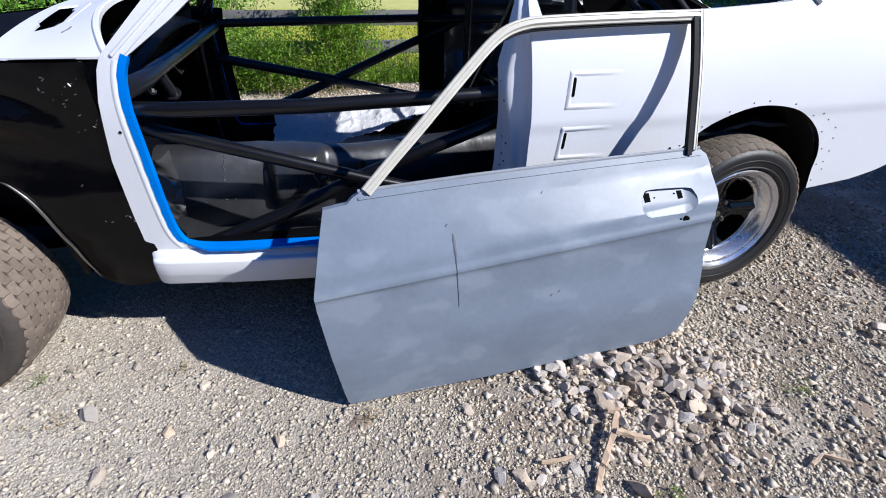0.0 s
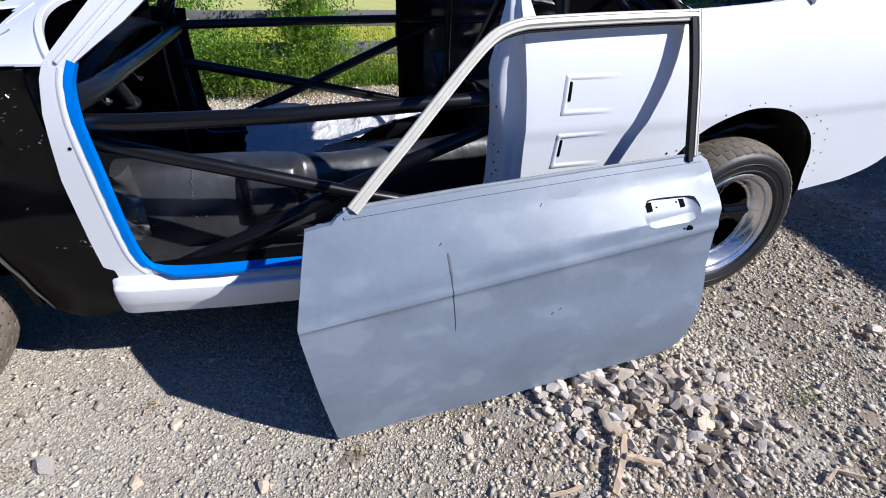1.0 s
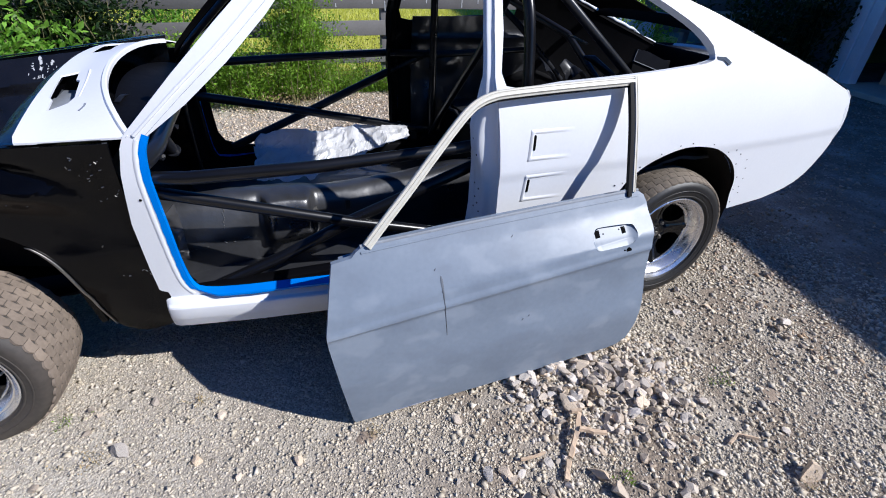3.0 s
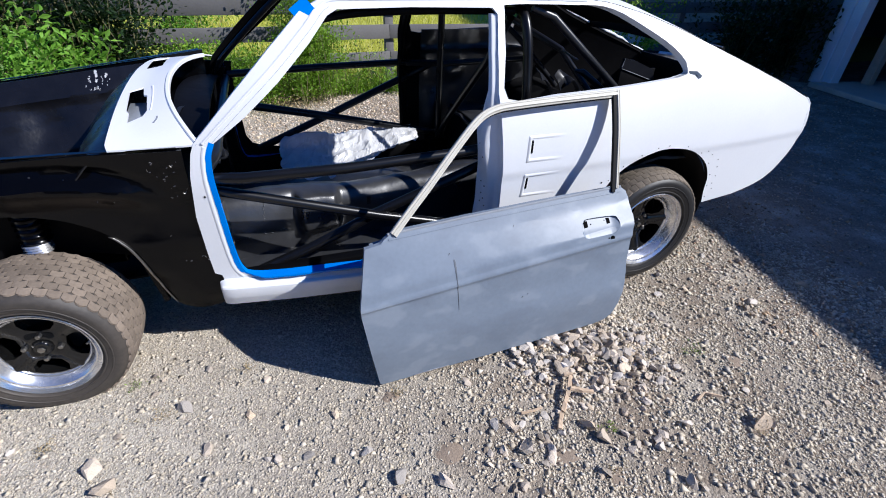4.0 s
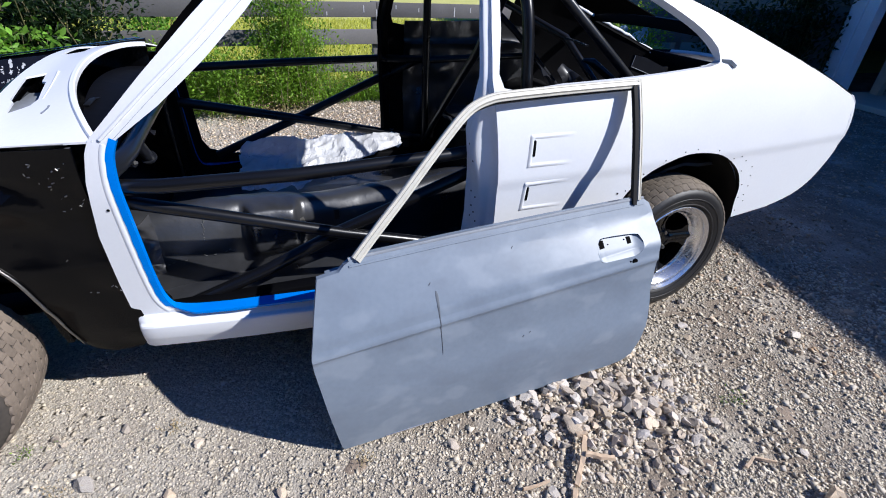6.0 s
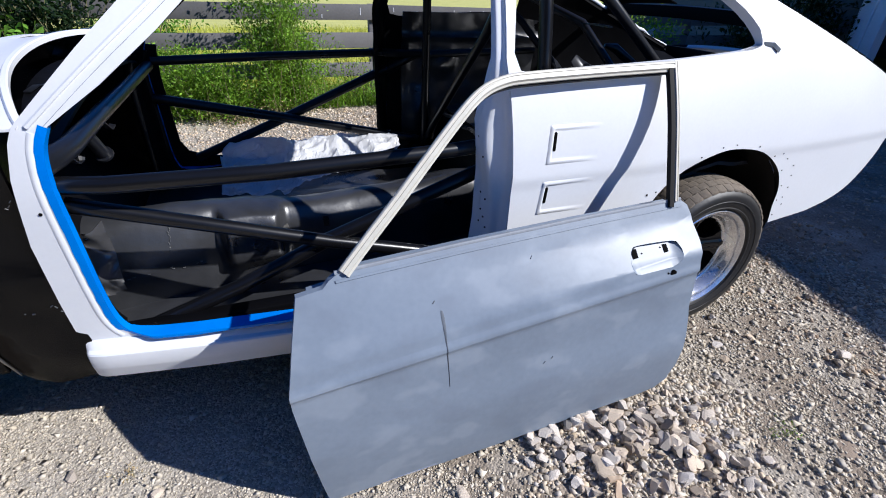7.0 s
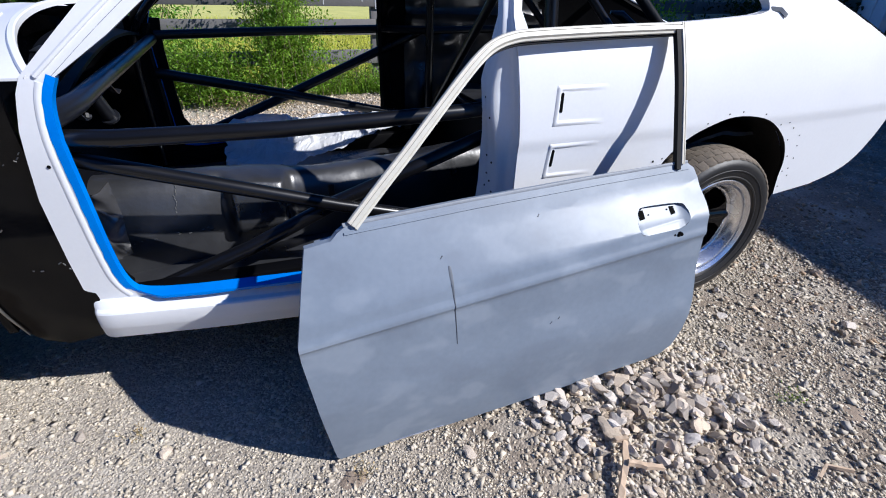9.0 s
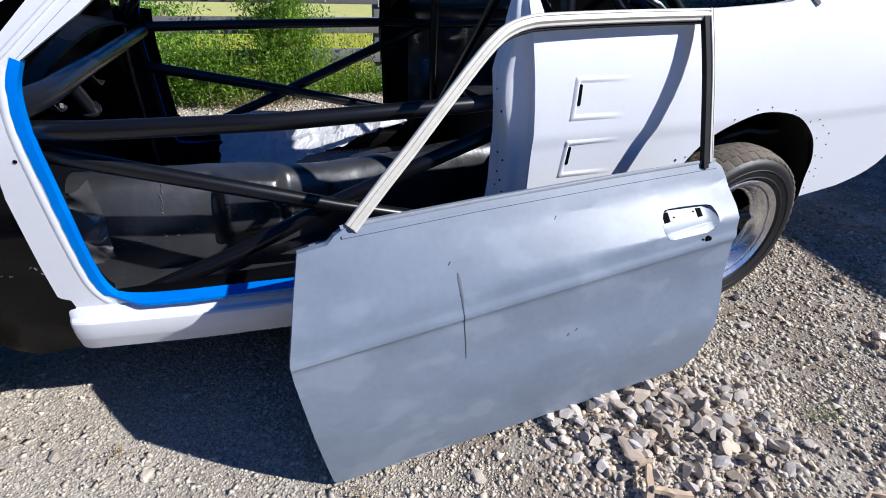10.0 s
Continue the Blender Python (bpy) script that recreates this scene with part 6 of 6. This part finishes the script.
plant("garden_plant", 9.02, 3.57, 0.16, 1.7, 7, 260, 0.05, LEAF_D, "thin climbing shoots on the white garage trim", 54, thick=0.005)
plant("shrub", 5.62, 4.0, 0.62, 1.14, 60, 9000, 0.034, LEAF_A, "leafy shrub by the fence with its top in the sun", 53, thick=0.010)


def tarp_place(u, v):
    top = (0.80 + 0.10 * math.sin(math.pi * min(u / 0.58, 1)) ** 0.5) if u < 0.58 else 0.76 + 0.15 * math.sin(math.pi * 0.5 * min((u - 0.58) / 0.3, 1))
    return (5.18 + 0.64 * u, 3.80 + 0.03 * math.sin(u * 14) * v + 0.10 * (1 - v) * (0.5 - u), 0.02 + (top - 0.02 + 0.012 * math.sin(u * 23)) * v)


tarp = part("tarpaulin", grid("tarpaulin", 40, 16, tarp_place, (0, 0.012, 0)), TARP, smooth=50)
tagged(tarp, "pale blue tarpaulin standing in folds behind the car", "tarpaulin")
for i, (x, y, s) in enumerate(((2.664, -0.57, 0.05), (2.017, -0.794, 0.04), (0.203, 0.02, 0.05), (0.303, -0.174, 0.05), (2.604, -1.006, 0.06), (1.25, -0.345, 0.05), (-0.058, -0.206, 0.05), (1.92, -0.95, 0.06), (2.09, -0.44, 0.07), (0.62, -0.02, 0.04))):
    plant("weed_tuft", x, y, s * 1.6, s * 0.55, 10, 90, 0.006, (LEAF_A, LEAF_A, LEAF_A, DRY, DRY, DRY, DRY, DRY, DRY, DRY)[i], ("small green weed in the gravel", "small dry weed tuft in the gravel")[i > 2], 60 + i, thick=0.001, category="weed", z0=heap(x, y))


# ---- fence and field ----
def rail_board(x0, x1, z0, z1, parent):
    bm = slab("fence_rail", (x0, 4.70, z0), (x1, 4.735, z1), 0.004)
    for v in bm.verts:
        v.co.z += 0.012 * math.sin(v.co.x * 0.7)
    return part("fence_rail", bm, WOOD, parent, smooth=30)


fence = thing("rail_fence", (2.0, 4.72, 0), "weathered dark timber rail fence with drips of white paint", "fence")
for z0, z1 in ((0.885, 1.045), (0.59, 0.755), (0.278, 0.432)):
    for x0 in (-5.9, -3.5, -1.1, 2.5, 4.9, 7.3):
        x1 = {-1.1: 2.495}.get(x0, x0 + 2.395)
        rail_board(x0, x1, z0, z1, fence)
for x in (-5.9, -3.5, -1.1, 2.5, 4.9, 7.3):
    part("fence_post", slab("fence_post", (x - 0.055, 4.737, -0.05), (x + 0.055, 4.83, 1.06), 0.006), WOOD, fence)
rf = random.Random(2)
for k in range(12):
    x, top = rf.uniform(1.2, 4.2), rf.uniform(0.95, 1.03)
    part("paint_run", sweep("paint_run", [(x, 4.699, top), (x + rf.uniform(-0.004, 0.004), 4.699, top - rf.uniform(0.03, 0.11))], [(-0.006, 0), (0.006, 0), (0.003, 0.002), (-0.003, 0.002)], lambda p: (0, -1, 0)), PALE, fence)

turf = material("turf", (0.60, 0.57, 0.17), 0.95, col2=(0.40, 0.41, 0.10), scale=2, fine=30, bump=0.6, dist=0.03)
tagged(part("field", grid("field", 60, 40, lambda u, v: (-40 + 90 * u, 4.62 + 60 * v * v, 0.012 + 0.02 * noise.noise((u * 40, v * 40, 0)) + 0.2 * v)), turf), "sunlit yellow-green grass field behind the fence", "field", kind="structure")


def blades(n, xr, yr, h, seed, mat, name, label):
    rg = np.random.default_rng(seed)
    x, y = rg.uniform(*xr, n), rg.uniform(*yr, n)
    hh = h * rg.uniform(0.5, 1.3, n)
    a = rg.uniform(0, 6.283, n)
    w = 0.004 + 0.004 * rg.random(n)
    bx, by = np.cos(a) * w, np.sin(a) * w
    lx, ly = rg.normal(size=n) * hh * 0.35, rg.normal(size=n) * hh * 0.35
    z = np.zeros(n) + 0.01
    V = np.stack([np.stack([x - bx, y - by, z], -1), np.stack([x + bx, y + by, z], -1), np.stack([x + lx * 0.4 + bx * 0.7, y + ly * 0.4 + by * 0.7, z + hh * 0.6], -1),
                  np.stack([x + lx * 0.4 - bx * 0.7, y + ly * 0.4 - by * 0.7, z + hh * 0.6], -1), np.stack([x + lx, y + ly, z + hh], -1)], 1)
    F = np.array([(0, 1, 2), (0, 2, 3), (3, 2, 4)])
    f = (F[None] + (np.arange(n) * 5)[:, None, None]).reshape(-1, 3)
    me = bpy.data.meshes.new(name)
    me.from_pydata(V.reshape(-1, 3).tolist(), [], f.tolist())
    return tagged(part(name, me, mat, smooth=0), label, "grass", kind="stuff")


blades(46000, (-2.5, 9.0), (4.75, 13.0), 0.20, 71, GRASS, "field_grass", "long yellow-green meadow grass")
blades(3000, (-0.6, 4.0), (4.35, 4.72), 0.14, 72, LEAF_A, "verge_grass", "green grass along the fence foot")

# ---- plain unseen wall closing the yard behind the camera, added to block low sky ----
tagged(part("wall_south", slab("wall_south", (-14.0, -6.8, -0.1), (1.5, -6.6, 4.6), 0.02), BOARD), "plain dark unseen wall, added to block low sky light", "wall", kind="structure")

# ---- garage ----
GA = math.atan(0.19)


def gpt(a, out, z):
    """A place on the garage front: a metres along it, out metres towards the drive."""
    c, s = math.cos(GA), math.sin(GA)
    return (9.10 + s * a - c * out, 3.4 + c * a + s * out, z)


def gbox(name, a0, a1, o0, o1, z0, z1, mat, parent, label="", bevel=0.006):
    bm = slab(name, (0, 0, 0), (1, 1, 1), 0)
    for v in bm.verts:
        v.co = Vector(gpt(a0 + (a1 - a0) * v.co.x, o0 + (o1 - o0) * v.co.y, z0 + (z1 - z0) * v.co.z))
    if bevel:
        bmesh.ops.bevel(bm, geom=list(bm.edges), offset=bevel, segments=1, affect="EDGES")
    return part(name, bm, mat, parent, label, smooth=30)


garage = thing("garage", gpt(0, 0, 0), "weatherboarded garage in shade with white door trim and open doorway", "garage")
for k in range(25):
    z = 0.12 + 0.15 * k
    gbox("weatherboard", 0.17, 7.5, 0.0, 0.02, z, z + 0.148, BOARD, garage)
gbox("wall_core", 0.17, 7.5, -0.12, -0.005, 0.0, 3.86, BOARD, garage, bevel=0)
gbox("door_trim", -0.03, 0.17, -0.10, 0.045, 0.02, 2.9, GWHITE, garage, "white painted trim board with flaking paint")
gbox("door_trim", -0.21, -0.04, -0.12, 0.03, 0.02, 2.9, GWHITE, garage, "white painted trim board")
gbox("lintel", -5.6, 0.17, -0.12, 0.03, 2.91, 3.86, BOARD, garage)
gbox("side_wall", -9.5, -5.6, -0.12, 0.03, 0.0, 3.86, BOARD, garage)
gbox("back_wall", -9.5, 7.5, -6.2, -6.0, 0.0, 3.86, BOARD, garage, bevel=0)
gbox("end_wall", 7.4, 7.6, -6.0, -0.13, 0.0, 3.86, BOARD, garage, bevel=0)
gbox("end_wall", -9.7, -9.5, -6.0, -0.13, 0.0, 3.86, BOARD, garage, bevel=0)
gbox("roof", -10.0, 8.0, -6.5, 0.17, 3.87, 3.98, ROOFM, garage, bevel=0)
gbox("floor_slab", -5.6, -0.1, -5.9, 0.30, 0.0, 0.07, CONC, garage, "worn concrete floor slab")
gbox("inner_post", -0.35, -0.22, -0.6, -0.5, 0.07, 2.2, SPLINT, garage)
mower = thing("red_machine", gpt(-0.9, -1.1, 0.07), "low red machine standing inside the garage doorway", "machine")
gbox("body", -1.9, -0.45, -1.6, -0.9, 0.25, 0.62, RED, mower, bevel=0.08)
gbox("side_arm", -1.5, -0.42, -0.88, -0.80, 0.42, 0.54, RED, mower, bevel=0.02)
for a in (-1.5, -0.7):
    x, y, z = gpt(a, -0.88, 0.2)
    part("wheel", tube("wheel", [(x, y, z), (x + 0.1, y, z)], 0.13, 20), RUBBER, mower)
